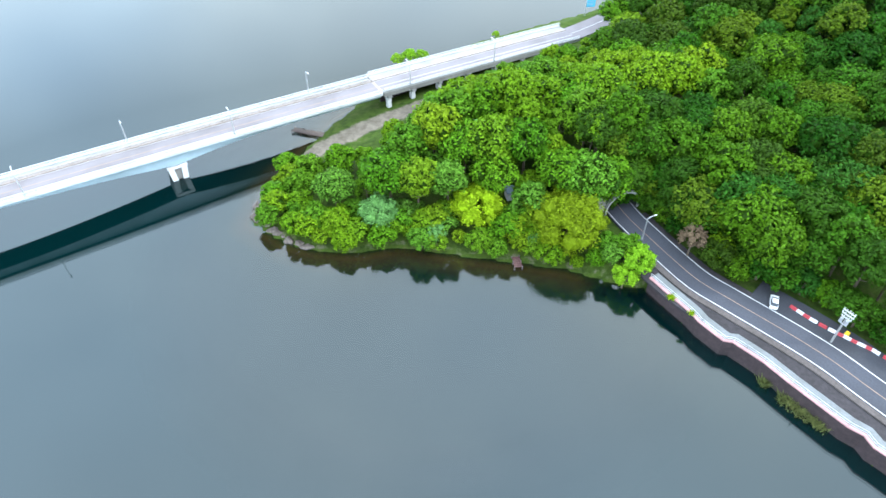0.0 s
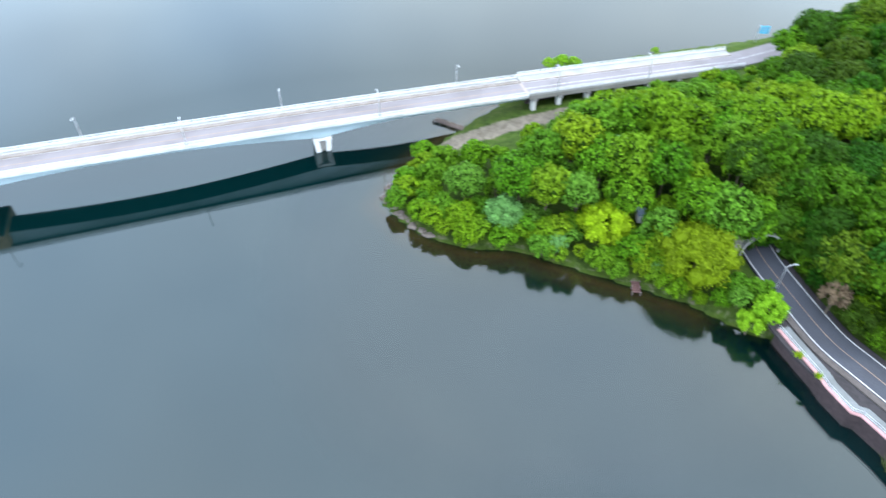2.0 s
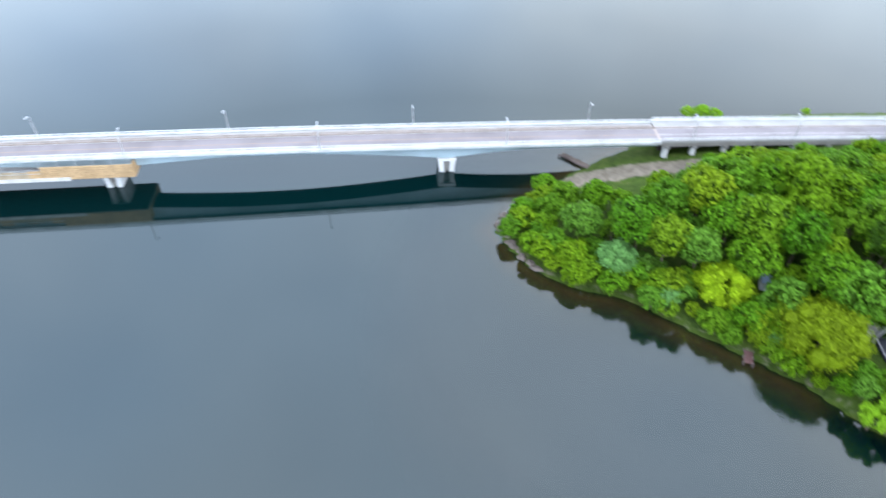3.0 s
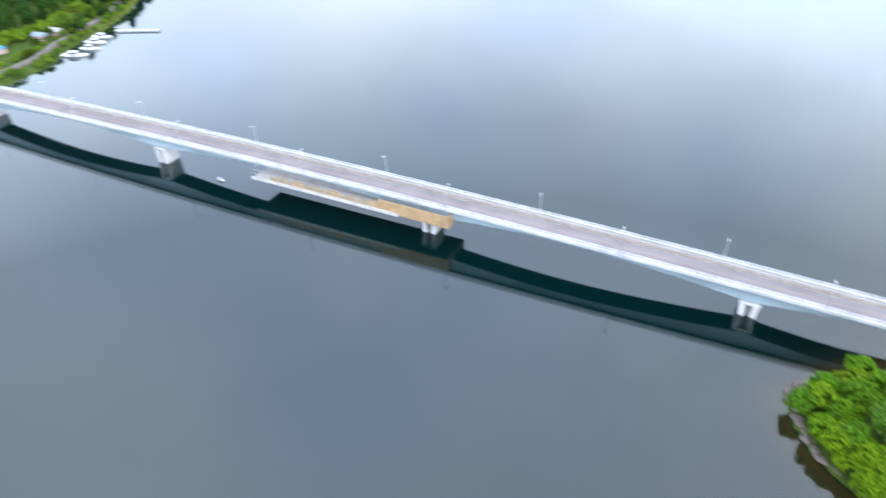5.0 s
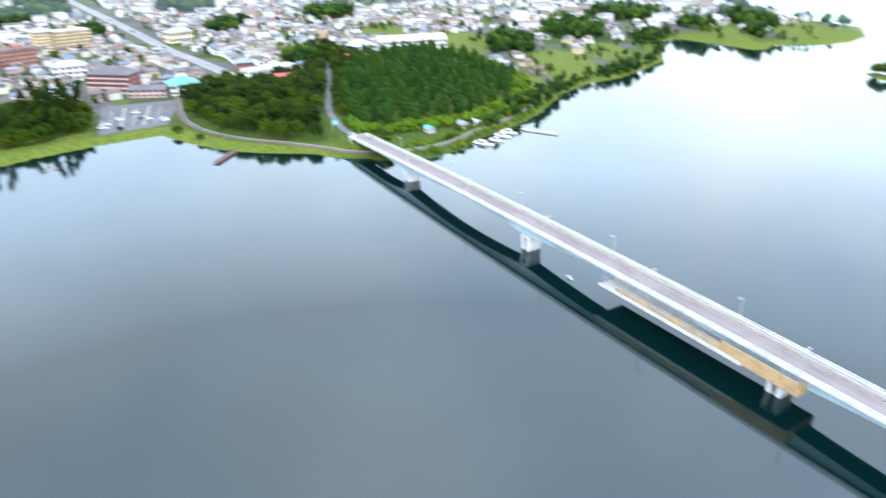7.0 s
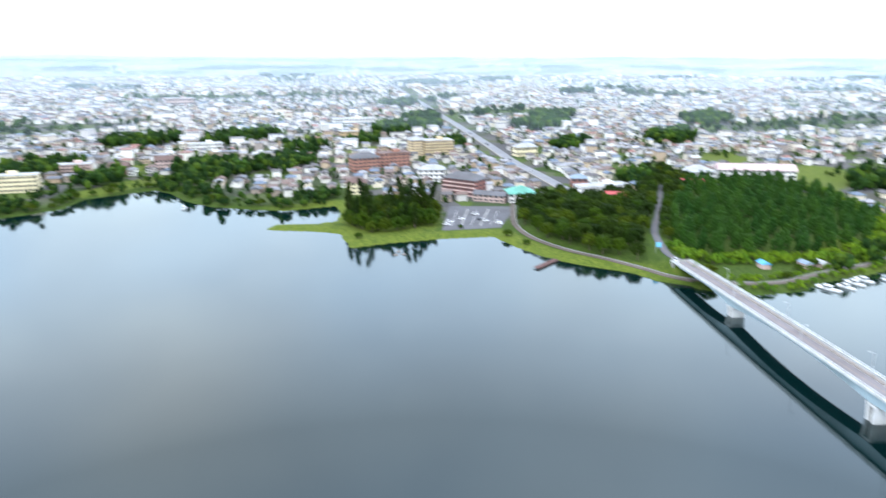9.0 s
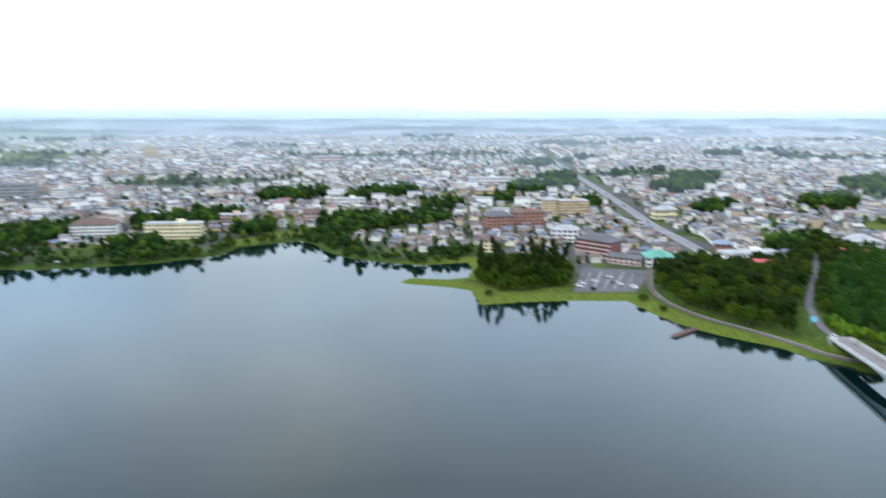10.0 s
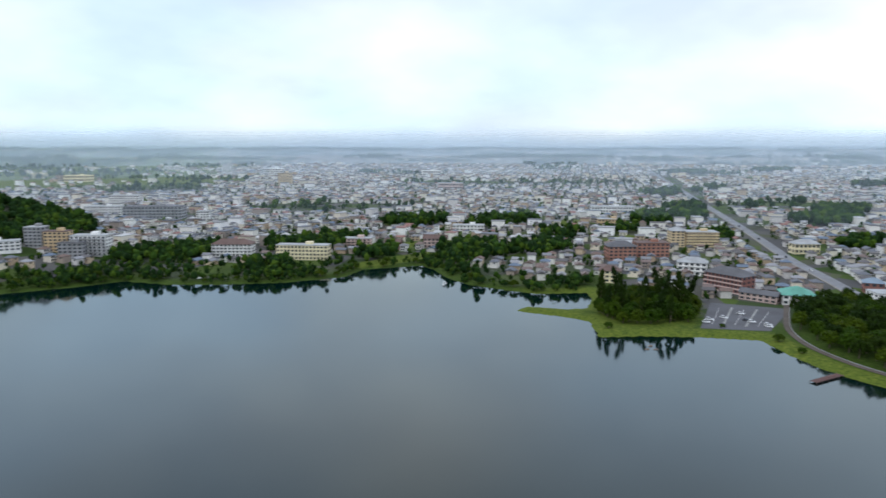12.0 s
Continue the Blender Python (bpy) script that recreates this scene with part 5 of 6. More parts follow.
for x, y, z in scatter(((-600, -325, -80, 70), plantation_edge), 4.4, 67, 16000, 120):
    SCRUB.put(x, y, z - 0.2, rng.uniform(0, 6.28), rng.uniform(0.9, 2.0))
for x, y, z in scatter(((-595, -345, -75, 55), lambda x, y: inside(PLANTATION, x, y) & clear_of_roads(x, y)), 7.6, 62):
    CONIFER[rng.randrange(2)].put(x, y, z - 0.3, rng.uniform(0, 6.28), rng.uniform(0.75, 1.0))
for k, (x, y, z) in enumerate(scatter(((-400, -315, -260, -185), lambda x, y: inside(GROVE, x, y)), 5.6, 63)):
    tall = k % 8 in (0, 5)
    (POPLAR if tall else PARK_TREE).put(x, y, z - 0.3, rng.uniform(0, 6.28), rng.uniform(0.95, 1.25) if tall else rng.uniform(0.7, 1.05))


def path_scrub(x, y):
    d = land(x, y)[1]
    r = road_near(SHORE_PATH, x, y)[0]
    return (d > 0.8) & (r > 3.2) & (r < 9) & (y > -36) & (x > -440)


for x, y, z in scatter(((-440, -305, -36, 75), path_scrub), 3.6, 68, 16000, 75):
    SCRUB.put(x, y, z - 0.2, rng.uniform(0, 6.28), rng.uniform(0.5, 1.0))


def bank_strip(x, y):
    z, d, _ = land(x, y)
    west = (y > -30) & (y < 190) & (x < -318)
    east = (x > -365) & (y < -290)
    return (d > 2) & (d < 16) & (west | east) & (road_near(SHORE_PATH, x, y)[0] > 4)


for x, y, z in scatter(((-580, -70, -560, 190), bank_strip), 8.0, 64, 30000, 80):
    BUSH.put(x, y, z - 0.2, rng.uniform(0, 6.28), rng.uniform(0.7, 1.8))
for x, y, s in ((-352, -140, 1.3), (-340, -124, 1.0), (-308, -213, 1.1), (-356, -172, 0.8)):
    BUSH.put(x, y, ground_z(x, y) - 0.2, x, s)



def wooded(x, y):
    """Far woods between the houses, in slow irregular patches."""
    v = np.sin(x / 97.0 + 1.3 * np.sin(y / 143.0)) + np.sin(y / 83.0 + 1.7 * np.sin(x / 171.0 + 0.6)) + 0.7 * np.sin((x + y) / 59.0)
    far = np.hypot(x, y)
    left = np.degrees(np.arctan2(-x, y)) % 360 > 158
    return (v > 1.45) & (far > 820) | (v > 0.6) & (far > 2500) | left & (far > 1500) & (v > 0.25)


def woods_mesh():
    """Far trees, far too many to count: leafy lumps with ragged sprays."""
    r = np.random.default_rng(71)
    pts = []
    for px, py, a, c in PATCHES:
        n = int(a * c * math.pi / (48 if px * px + py * py < 1100**2 else 75))
        u, th = np.sqrt(r.random(n)), r.random(n) * 2 * math.pi
        pts.append(np.stack([px + a * u * np.cos(th), py + c * u * np.sin(th), r.uniform(0.85, 1.2, n)], -1))
    ang, rad = np.radians(r.uniform(55, 190, 26000)), np.sqrt(r.uniform(820**2, 4300**2, 26000))
    x, y = -np.sin(ang) * rad, np.cos(ang) * rad
    keep = wooded(x, y)
    pts.append(np.stack([x, y, r.uniform(0.75, 1.2, len(x)) * (1 + ease(1500, 3500, rad) * 0.6)], -1)[keep])
    # single trees among the houses
    ang, rad = np.radians(r.uniform(60, 185, 6500)), np.sqrt(r.uniform(430**2, 1500**2, 6500))
    pts.append(np.stack([-np.sin(ang) * rad, np.cos(ang) * rad, r.uniform(0.22, 0.62, len(ang))], -1))
    # shrubs and trees along the banks
    x, y = r.uniform(-720, -60, 26000), r.uniform(-580, 230, 26000)
    _, bank, _ = land(x, y)
    keep = ~in_patch(FIELDS, x, y) & (bank > 0.6) & (bank < np.where(y < -285, np.where(x > -330, 46, 30), 20)) & ((y < -290) | (y > 20)) & (r.random(len(x)) < np.where(bank < 7, 0.8, 0.42) + 0.4 * np.sin(x / 23.0 + 1.4 * np.sin(y / 31.0)))
    pts.append(np.stack([x, y, r.uniform(0.25, 0.85, len(x)) ** 1.2], -1)[keep])
    pts = np.concatenate(pts)
    z, d, _ = land(pts[:, 0], pts[:, 1])
    road = np.minimum(road_near(MAIN_ROAD, pts[:, 0], pts[:, 1])[0], road_near(SOUTH_ROAD, pts[:, 0], pts[:, 1])[0])
    keep = (d > 0.5) & (road > 12) & ~inside(LOT, pts[:, 0], pts[:, 1]) & ~inside(PLANTATION, pts[:, 0], pts[:, 1]) & ~inside(PARK, pts[:, 0], pts[:, 1]) & ~in_patch(BUILT, pts[:, 0], pts[:, 1])
    pts, z = pts[keep], z[keep]
    verts, faces, base = [], [], 0
    for (x, y, s), g in zip(pts, z):
        rr = np.array([3.8, 3.8, 4.6]) * s * r.uniform(0.85, 1.2)
        c = np.array([x, y, g + rr[2] * 1.05 + 0.8])
        near = math.hypot(x, y) < 850
        lumps = 3 if near else 1
        for k in range(lumps):
            off = r.normal(0, 0.42, 3) * rr * (1 if lumps > 1 else 0.2)
            w = 1 + r.normal(0, 0.16, (len(ICO_V), 1))
            verts.append(ICO_V * rr * (0.68 if lumps > 1 else 1.0) * w + c + off)
            faces += (ICO_F + base).tolist()
            base += len(ICO_V)
        if near:
            n = 22
            dd = r.normal(0, 1, (n, 3)) + np.array([0, 0, 0.4])
            dd /= np.linalg.norm(dd, axis=1, keepdims=True)
            v, q = leaf_quads(r, c + dd * rr * r.uniform(0.9, 1.2, (n, 1)), dd, 0.75)
            verts.append(v)
            faces += (q + base).tolist()
            base += len(v)
    return mesh_of("far_woods", np.concatenate(verts).tolist(), faces, [LEAF_WOODS], smooth=False)


LEAF_WOODS = varied("far_leaves", [(0.009, 0.024, 0.005), (0.015, 0.037, 0.006), (0.027, 0.058, 0.007), (0.011, 0.029, 0.006), (0.046, 0.080, 0.008)], 0.8, "island", 0.3, 0.06)


# ---- large buildings of the town ----
def building(name, label, a, b, depth, height, floors, wall, roof, roof_kind="flat", bays=None, category="building", balcony=False, trim=None):
    """A block with its front from a to b (plan points, seen from the lake left to right), floors of separate windows, and a roof."""
    a, b = Vector((*a, 0)), Vector((*b, 0))
    along = (b - a).normalized()
    w = (b - a).length
    back = Vector((along.y, -along.x, 0))
    if back.dot((a + b) / 2) < 0:
        back = -back
    z0 = ground_z(*((a + b) / 2 + back * depth / 2).xy)
    base = thing(name, label, category, at=Matrix(((along.x, back.x, 0, a.x), (along.y, back.y, 0, a.y), (0, 0, 1, z0), (0, 0, 0, 1))))
    bm = bmesh.new()
    box(bm, (w / 2, depth / 2, height / 2 - 1.0), (w, depth, height + 2.0))
    body = part("wall", bm, wall, base)
    bm = bmesh.new()
    if roof_kind == "flat":
        box(bm, (w / 2, depth / 2, height + 0.25), (w + 0.5, depth + 0.5, 0.5), 0, 0.06)
        rf = part("roof", bm, roof, base)
        bm = bmesh.new()
        box(bm, (w * 0.62, depth * 0.55, height + 1.6), (min(6, w * 0.25), min(5, depth * 0.5), 2.4), 0, 0.08)
        part("roof_housing", bm, wall, rf)
    else:
        rise = min(4.5, depth * 0.3)
        inset = depth / 2 if roof_kind == "hip" else 0.0
        e = 0.8
        lo = [bm.verts.new(q) for q in ((-e, -e, height), (w + e, -e, height), (w + e, depth + e, height), (-e, depth + e, height))]
        hi = [bm.verts.new(q) for q in ((inset - (0 if inset else e), depth / 2, height + rise), (w - inset + (0 if inset else e), depth / 2, height + rise))]
        under = [bm.verts.new((v.co.x, v.co.y, height - 0.25)) for v in lo]
        for f in ((lo[0], lo[1], hi[1], hi[0]), (lo[2], lo[3], hi[0], hi[1]), (lo[1], lo[2], hi[1]), (lo[3], lo[0], hi[0]), under[::-1]):
            bm.faces.new(f)
        for k in range(4):
            bm.faces.new((lo[k], under[k], under[(k + 1) % 4], lo[(k + 1) % 4]))
        bmesh.ops.recalc_face_normals(bm, faces=bm.faces[:])
        part("roof", bm, roof, base)
    bays = bays or max(2, int(w / 3.6))
    fh = height / floors
    pane = bmesh.new()
    box(pane, (0, 0, 0), (w / bays * 0.62, 0.16, fh * 0.5))
    pane_me = bpy.data.meshes.new("window")
    pane.to_mesh(pane_me)
    pane.free()
    pane_me.materials.append(GLASS)
    for f in range(floors):
        for k in range(bays):
            win = part("window", pane_me, None, base)
            win.location = ((k + 0.5) * w / bays, -0.02, (f + 0.55) * fh)
        if balcony or trim:
            bm = bmesh.new()
            box(bm, (w / 2, -0.45, f * fh + 0.35), (w, 0.9, 0.7 if balcony else 0.25))
            part("balcony" if balcony else "ledge", bm, trim or wall, base)
    side = bmesh.new()
    box(side, (0, 0, 0), (0.16, depth / max(1, int(depth / 4.5)) * 0.5, fh * 0.5))
    side_me = bpy.data.meshes.new("window")
    side.to_mesh(side_me)
    side.free()
    side_me.materials.append(GLASS)
    for f in range(floors):
        for k in range(max(1, int(depth / 4.5))):
            for x in (-0.02, w + 0.02):
                win = part("window", side_me, None, base)
                win.location = (x, (k + 0.5) * depth / max(1, int(depth / 4.5)), (f + 0.55) * fh)
    centre = (a + b) / 2 + back * depth / 2
    BUILT.append((centre.x, centre.y, max(w, depth) * 0.62, max(w, depth) * 0.62))
    return base


BUILT = []
W_CREAM = plain_wall("cream_render", (0.78, 0.69, 0.45))
W_WHITE = plain_wall("white_render", (0.79, 0.78, 0.76))
W_BRICK = plain_wall("orange_brick_cladding", (0.36, 0.18, 0.13))
W_TAN = plain_wall("tan_render", (0.66, 0.52, 0.32))
W_MAROON = plain_wall("red_brown_cladding", (0.26, 0.11, 0.09))
W_ORANGE = plain_wall("pale_orange_render", (0.58, 0.43, 0.25))
W_GREY = plain_wall("grey_render", (0.30, 0.30, 0.31))
W_PINK = plain_wall("pinkish_render", (0.56, 0.42, 0.38))
R_DARK = plain_wall("dark_grey_roofing", (0.11, 0.11, 0.12))
R_GREY = plain_wall("pale_grey_roofing", (0.36, 0.37, 0.38))
R_BROWN = plain_wall("brown_roof_tiles", (0.13, 0.082, 0.07))
R_GREEN = plain_wall("green_metal_roof", (0.12, 0.33, 0.26))
R_RED = plain_wall("red_metal_roof", (0.45, 0.09, 0.09))
R_PINK = plain_wall("pale_pink_metal_roof", (0.52, 0.40, 0.40))
R_BLUE = plain_wall("blue_grey_metal_roof", (0.21, 0.27, 0.34))

building("hotel", "long cream four-storey lakeside hotel with a flat roof", (-273, -530), (-304, -497), 12, 12.5, 4, W_CREAM, R_GREY, bays=14, category="hotel")
building("hotel", "white four-storey hotel with a brown hipped roof", (-236, -578), (-262, -555), 14, 11, 4, W_WHITE, R_BROWN, "hip", bays=10, category="hotel", balcony=True)
building("hotel", "orange brick hotel with a dark pitched roof", (-484, -337), (-503, -322), 16, 12, 4, W_BRICK, R_DARK, "hip", category="hotel")
building("hotel", "square brick-red hotel wing with a flat roof", (-516, -330), (-538, -312), 16, 12, 4, W_BRICK, R_BROWN, category="hotel")
building("hotel", "large tan five-storey hotel with a pale flat roof", (-595, -328), (-617, -307), 18, 14, 5, W_TAN, R_GREY, bays=14, category="hotel", trim=W_CREAM)
building("hotel", "tan hotel wing with a pale grey hipped roof", (-585, -338), (-594, -329), 16, 15.5, 6, W_TAN, R_GREY, "hip", category="hotel")
building("hotel", "red-brown four-storey hotel with balconies and dark roof", (-448, -232), (-444, -203), 15, 12, 4, W_MAROON, R_DARK, "hip", bays=10, category="hotel", balcony=True, trim=W_PINK)
building("restaurant", "low building with a green metal hipped roof", (-436, -173), (-446, -157), 18, 6.5, 2, W_WHITE, R_GREEN, "hip", category="restaurant")
building("hotel", "white apartment-like hotel with grey roof and balconies", (-475, -268), (-484, -249), 12, 10, 3, W_WHITE, R_GREY, "hip", category="hotel", balcony=True)
building("shop_row", "low brown shop row beside the parking place", (-432, -199), (-434, -176), 8, 5, 2, W_PINK, R_DARK, "gable", category="shop")
building("hall", "long dark grey hall with rows of windows", (-255, -897), (-312, -853), 22, 15, 4, W_GREY, R_DARK, bays=16, category="hall")
building("hotel", "grey-white seven-storey lakeside hotel", (-137, -635), (-160, -616), 14, 17, 6, W_WHITE, R_GREY, category="hotel", balcony=True, trim=W_GREY)
building("hotel", "orange six-storey lakeside hotel", (-120, -648), (-135, -636), 12, 17, 6, W_ORANGE, R_BROWN, category="hotel")
building("hotel", "grey six-storey lakeside hotel", (-108, -660), (-119, -650), 12, 17, 6, W_GREY, R_GREY, category="hotel")
building("hotel", "dark fronted hotel block by the lake", (-126, -629), (-142, -617), 9, 12, 4, W_GREY, R_DARK, category="hotel")
building("warehouse", "long low white building with pale roof", (-60, -648), (-102, -640), 12, 8, 3, W_WHITE, R_GREY, category="warehouse")
building("office_block", "white five-storey block in the town", (-312, -806), (-324, -796), 12, 14, 5, W_WHITE, R_GREY, category="office")
building("tower_block", "white tower block far off in the town", (-698, -1624), (-716, -1612), 16, 28, 9, W_WHITE, R_GREY, category="tower block")
building("tower_block", "tan tower block far off in the town", (-655, -1254), (-678, -1238), 14, 27, 9, W_TAN, R_GREY, category="tower block")
building("guest_house", "pale pinkish guest house with a violet-grey roof", (-353, -548), (-372, -530), 12, 8, 3, W_PINK, R_GREY, category="guest house", balcony=True)
building("guest_house", "maroon two-storey guest house", (-376, -512), (-384, -500), 10, 7, 2, W_MAROON, R_BROWN, "gable", category="guest house")
building("guest_house", "pinkish three-storey guest house with pitched roof", (-408, -494), (-424, -478), 11, 9, 3, W_PINK, R_BROWN, "gable", category="guest house")
building("store", "long low white store with a flat roof", (-483, -134), (-512, -106), 14, 6, 2, W_WHITE, R_GREY, category="store")
building("school", "long white two-storey school block", (-582, -52), (-602, 4), 14, 10, 3, W_WHITE, R_PINK, "gable", category="school")
building("school", "white school hall with a pale roof", (-566, -72), (-578, -54), 18, 9, 2, W_WHITE, R_GREY, "hip", category="school")
building("guest_house", "white house with a pink-red roof", (-456, -112), (-462, -98), 10, 6, 2, W_WHITE, R_RED, "gable", category="guest house")
building("house_large", "white house with a bright red roof", (-540, -72), (-548, -58), 9, 5, 2, W_WHITE, R_RED, "gable", category="house")
building("house_large", "dark red two-storey house with blue-grey roof", (-511, -151), (-516, -140), 10, 7, 2, W_MAROON, R_BLUE, "hip", category="house")
building("store", "low orange building with a flat roof", (-662, -478), (-684, -456), 14, 7, 2, W_ORANGE, R_GREY, category="store")
building("store", "long white store among trees", (-505, -560), (-530, -535), 14, 6, 2, W_WHITE, R_GREY, category="store")
building("store", "long white store with wide flat roof", (-760, -560), (-800, -520), 20, 8, 2, W_WHITE, R_GREY, category="store")
building("guest_house", "cream house with brown pitched roof near the park", (-408, -292), (-416, -279), 11, 9, 3, W_CREAM, R_BROWN, "hip", category="guest house")
building("office_block", "white building with wide flat roof", (-225, -955), (-262, -930), 16, 12, 4, W_WHITE, R_GREY, category="office")
building("guest_house", "yellow house with a pale hipped roof", (-630, -243), (-646, -228), 12, 9, 2, W_CREAM, R_GREY, "hip", category="house")
building("office_block", "white stepped block far off in the town", (-292, -1092), (-326, -1066), 18, 13, 4, W_WHITE, R_GREY, category="office")
building("hall", "low pinkish hall far off in the town", (-852, -988), (-889, -956), 24, 12, 2, W_PINK, R_GREY, category="hall")
building("factory_hall", "cream factory hall among far woods", (-311, -1786), (-339, -1768), 22, 10, 2, W_CREAM, W_CREAM, category="factory")
building("factory_hall", "long cream factory hall among far woods", (-349, -1630), (-394, -1601), 26, 13, 2, W_CREAM, W_CREAM, category="factory")
building("factory_hall", "long white hall among far woods", (-681, -1981), (-726, -1952), 24, 10, 2, W_WHITE, W_WHITE, category="factory")
building("office_block", "broad white block far off in the town", (-779, -1569), (-818, -1540), 18, 18, 4, W_WHITE, W_WHITE, category="office")
building("store", "wide white store far off in the town", (-1086, -1324), (-1124, -1292), 24, 13, 2, W_WHITE, W_WHITE, category="store")


# ---- houses ----
def house_kind(seed, w, d, h, roof_kind):
    r = random.Random(seed)
    top = thing("house", "two-storey house with pale walls and dark tiled roof", "house", "houses of the lakeside town", at=Matrix.Translation((0, 0, -500)))
    bm = bmesh.new()
    box(bm, (0, 0, h / 2 - 0.5), (w, d, h + 1.0))
    box(bm, (w * 0.32, -d * 0.5 - 0.9, 1.1), (w * 0.36, 1.9, 3.2))
    part("wall", bm, HOUSE_WALL, top)
    bm = bmesh.new()
    e, rise = 0.7, d * 0.27
    inset = d * 0.45 if roof_kind == "hip" else -e
    lo = [(-w / 2 - e, -d / 2 - e), (w / 2 + e, -d / 2 - e), (w / 2 + e, d / 2 + e), (-w / 2 - e, d / 2 + e)]
    a = [bm.verts.new((x, y, h)) for x, y in lo]
    u = [bm.verts.new((x, y, h - 0.22)) for x, y in lo]
    p, q = bm.verts.new((-w / 2 + inset, 0, h + rise)), bm.verts.new((w / 2 - inset, 0, h + rise))
    for f in ((a[0], a[1], q, p), (a[2], a[3], p, q), (a[1], a[2], q), (a[3], a[0], p), u[::-1]):
        bm.faces.new(f)
    for k in range(4):
        bm.faces.new((a[k], u[k], u[(k + 1) % 4], a[(k + 1) % 4]))
    bmesh.ops.recalc_face_normals(bm, faces=bm.faces[:])
    box(bm, (w * 0.32, -d * 0.5 - 1.1, 2.85), (w * 0.44, 2.6, 0.2))
    part("roof", bm, HOUSE_ROOF, top)
    for z in (1.4, 3.8) if h > 4.5 else (1.4,):
        for x in (-w * 0.3, w * 0.02):
            bm = bmesh.new()
            box(bm, (x, -d / 2 - 0.02, z), (1.7, 0.12, 1.3))
            part("window", bm, GLASS, top)
    bm = bmesh.new()
    box(bm, (w / 2 + 0.02, 0.6, 4.0), (0.12, 1.6, 1.2))
    part("window", bm, GLASS, top)
    return top


HOUSES = [house_kind(1, 6.9, 5.6, 5.0, "gable"), house_kind(2, 8, 6.2, 5.1, "hip"), house_kind(3, 6.3, 5.8, 5.2, "gable"), house_kind(4, 9, 6.0, 3.6, "gable"), house_kind(5, 7.4, 6.4, 5.2, "hip")]


def town_plots():
    """Plots in crooked rows along the town's streets: x, y, turn."""
    r = np.random.default_rng(91)
    out = []
    for gap, near, farther in ((12.6, 380, 1250), (16.5, 1250, 2200), (25.0, 2200, 4200)):
        c, s = math.cos(radians(37)), math.sin(radians(37))
        k = int(farther / gap) + 1
        u, v = np.meshgrid(np.arange(-k, k + 1) * gap, np.arange(-k, k + 1) * gap)
        u, v = u.ravel() + r.uniform(-2.8, 2.8, u.size), v.ravel() + r.uniform(-2.8, 2.8, v.size)
        v = v + np.floor(v / (gap * 2)) * 2.0
        x, y = u * c - v * s, u * s + v * c
        far = np.hypot(x, y)
        ang = np.degrees(np.arctan2(-x, y)) % 360
        keep = (far >= near) & (far < farther) & (ang > 52) & (ang < 192) & (r.random(len(x)) < 0.74)
        x, y = x[keep], y[keep]
        z, d, _ = land(x, y)
        keep = (d > np.where((y < -285) | (x < -470), np.where(x > -340, 62, 34), 14)) & ((y < -30) | (x < -470))
        keep &= ~((np.hypot(x, y) > 1450) & (np.degrees(np.arctan2(-x, y)) % 360 > 157) & (r.random(len(x)) < 0.8))
        keep &= ~((x < -440) & (y > -20) & (r.random(len(x)) < 0.4))
        keep &= ~wooded(x, y) & ~in_patch(PATCHES, x, y, 4) & ~in_patch(FIELDS, x, y) & ~in_patch(BUILT, x, y, 3)
        for area in (PLANTATION, KNOLL_AREA, LOT, PARK):
            keep &= ~inside(area, x, y) & (edge_distance(area, x, y) > 7)
        keep &= (road_near(MAIN_ROAD, x, y)[0] > 15) & (road_near(SOUTH_ROAD, x, y)[0] > 11) & (road_near(SHORE_PATH, x, y)[0] > 16)
        x, y, z = x[keep], y[keep], z[keep]
        turn = radians(37) + r.choice([0, math.pi / 2, math.pi, -math.pi / 2], len(x)) + r.normal(0, 0.12, len(x))
        out.append(np.stack([x, y, z, turn, r.random(len(x)), np.full(len(x), gap)], -1))
    return np.concatenate(out)


PLOTS = town_plots()
order = np.argsort(np.hypot(PLOTS[:, 0], PLOTS[:, 1]))
used = set()
for n, i in enumerate(order[:290]):
    x, y, z, turn, q, gap = PLOTS[i]
    k = int(q * 5) % 5
    m = Matrix.Translation((x, y, z)) @ Matrix.Rotation(turn, 4, "Z")
    if k in used:
        copy_thing(HOUSES[k], m)
    else:
        used.add(k)
        HOUSES[k].matrix_basis = m


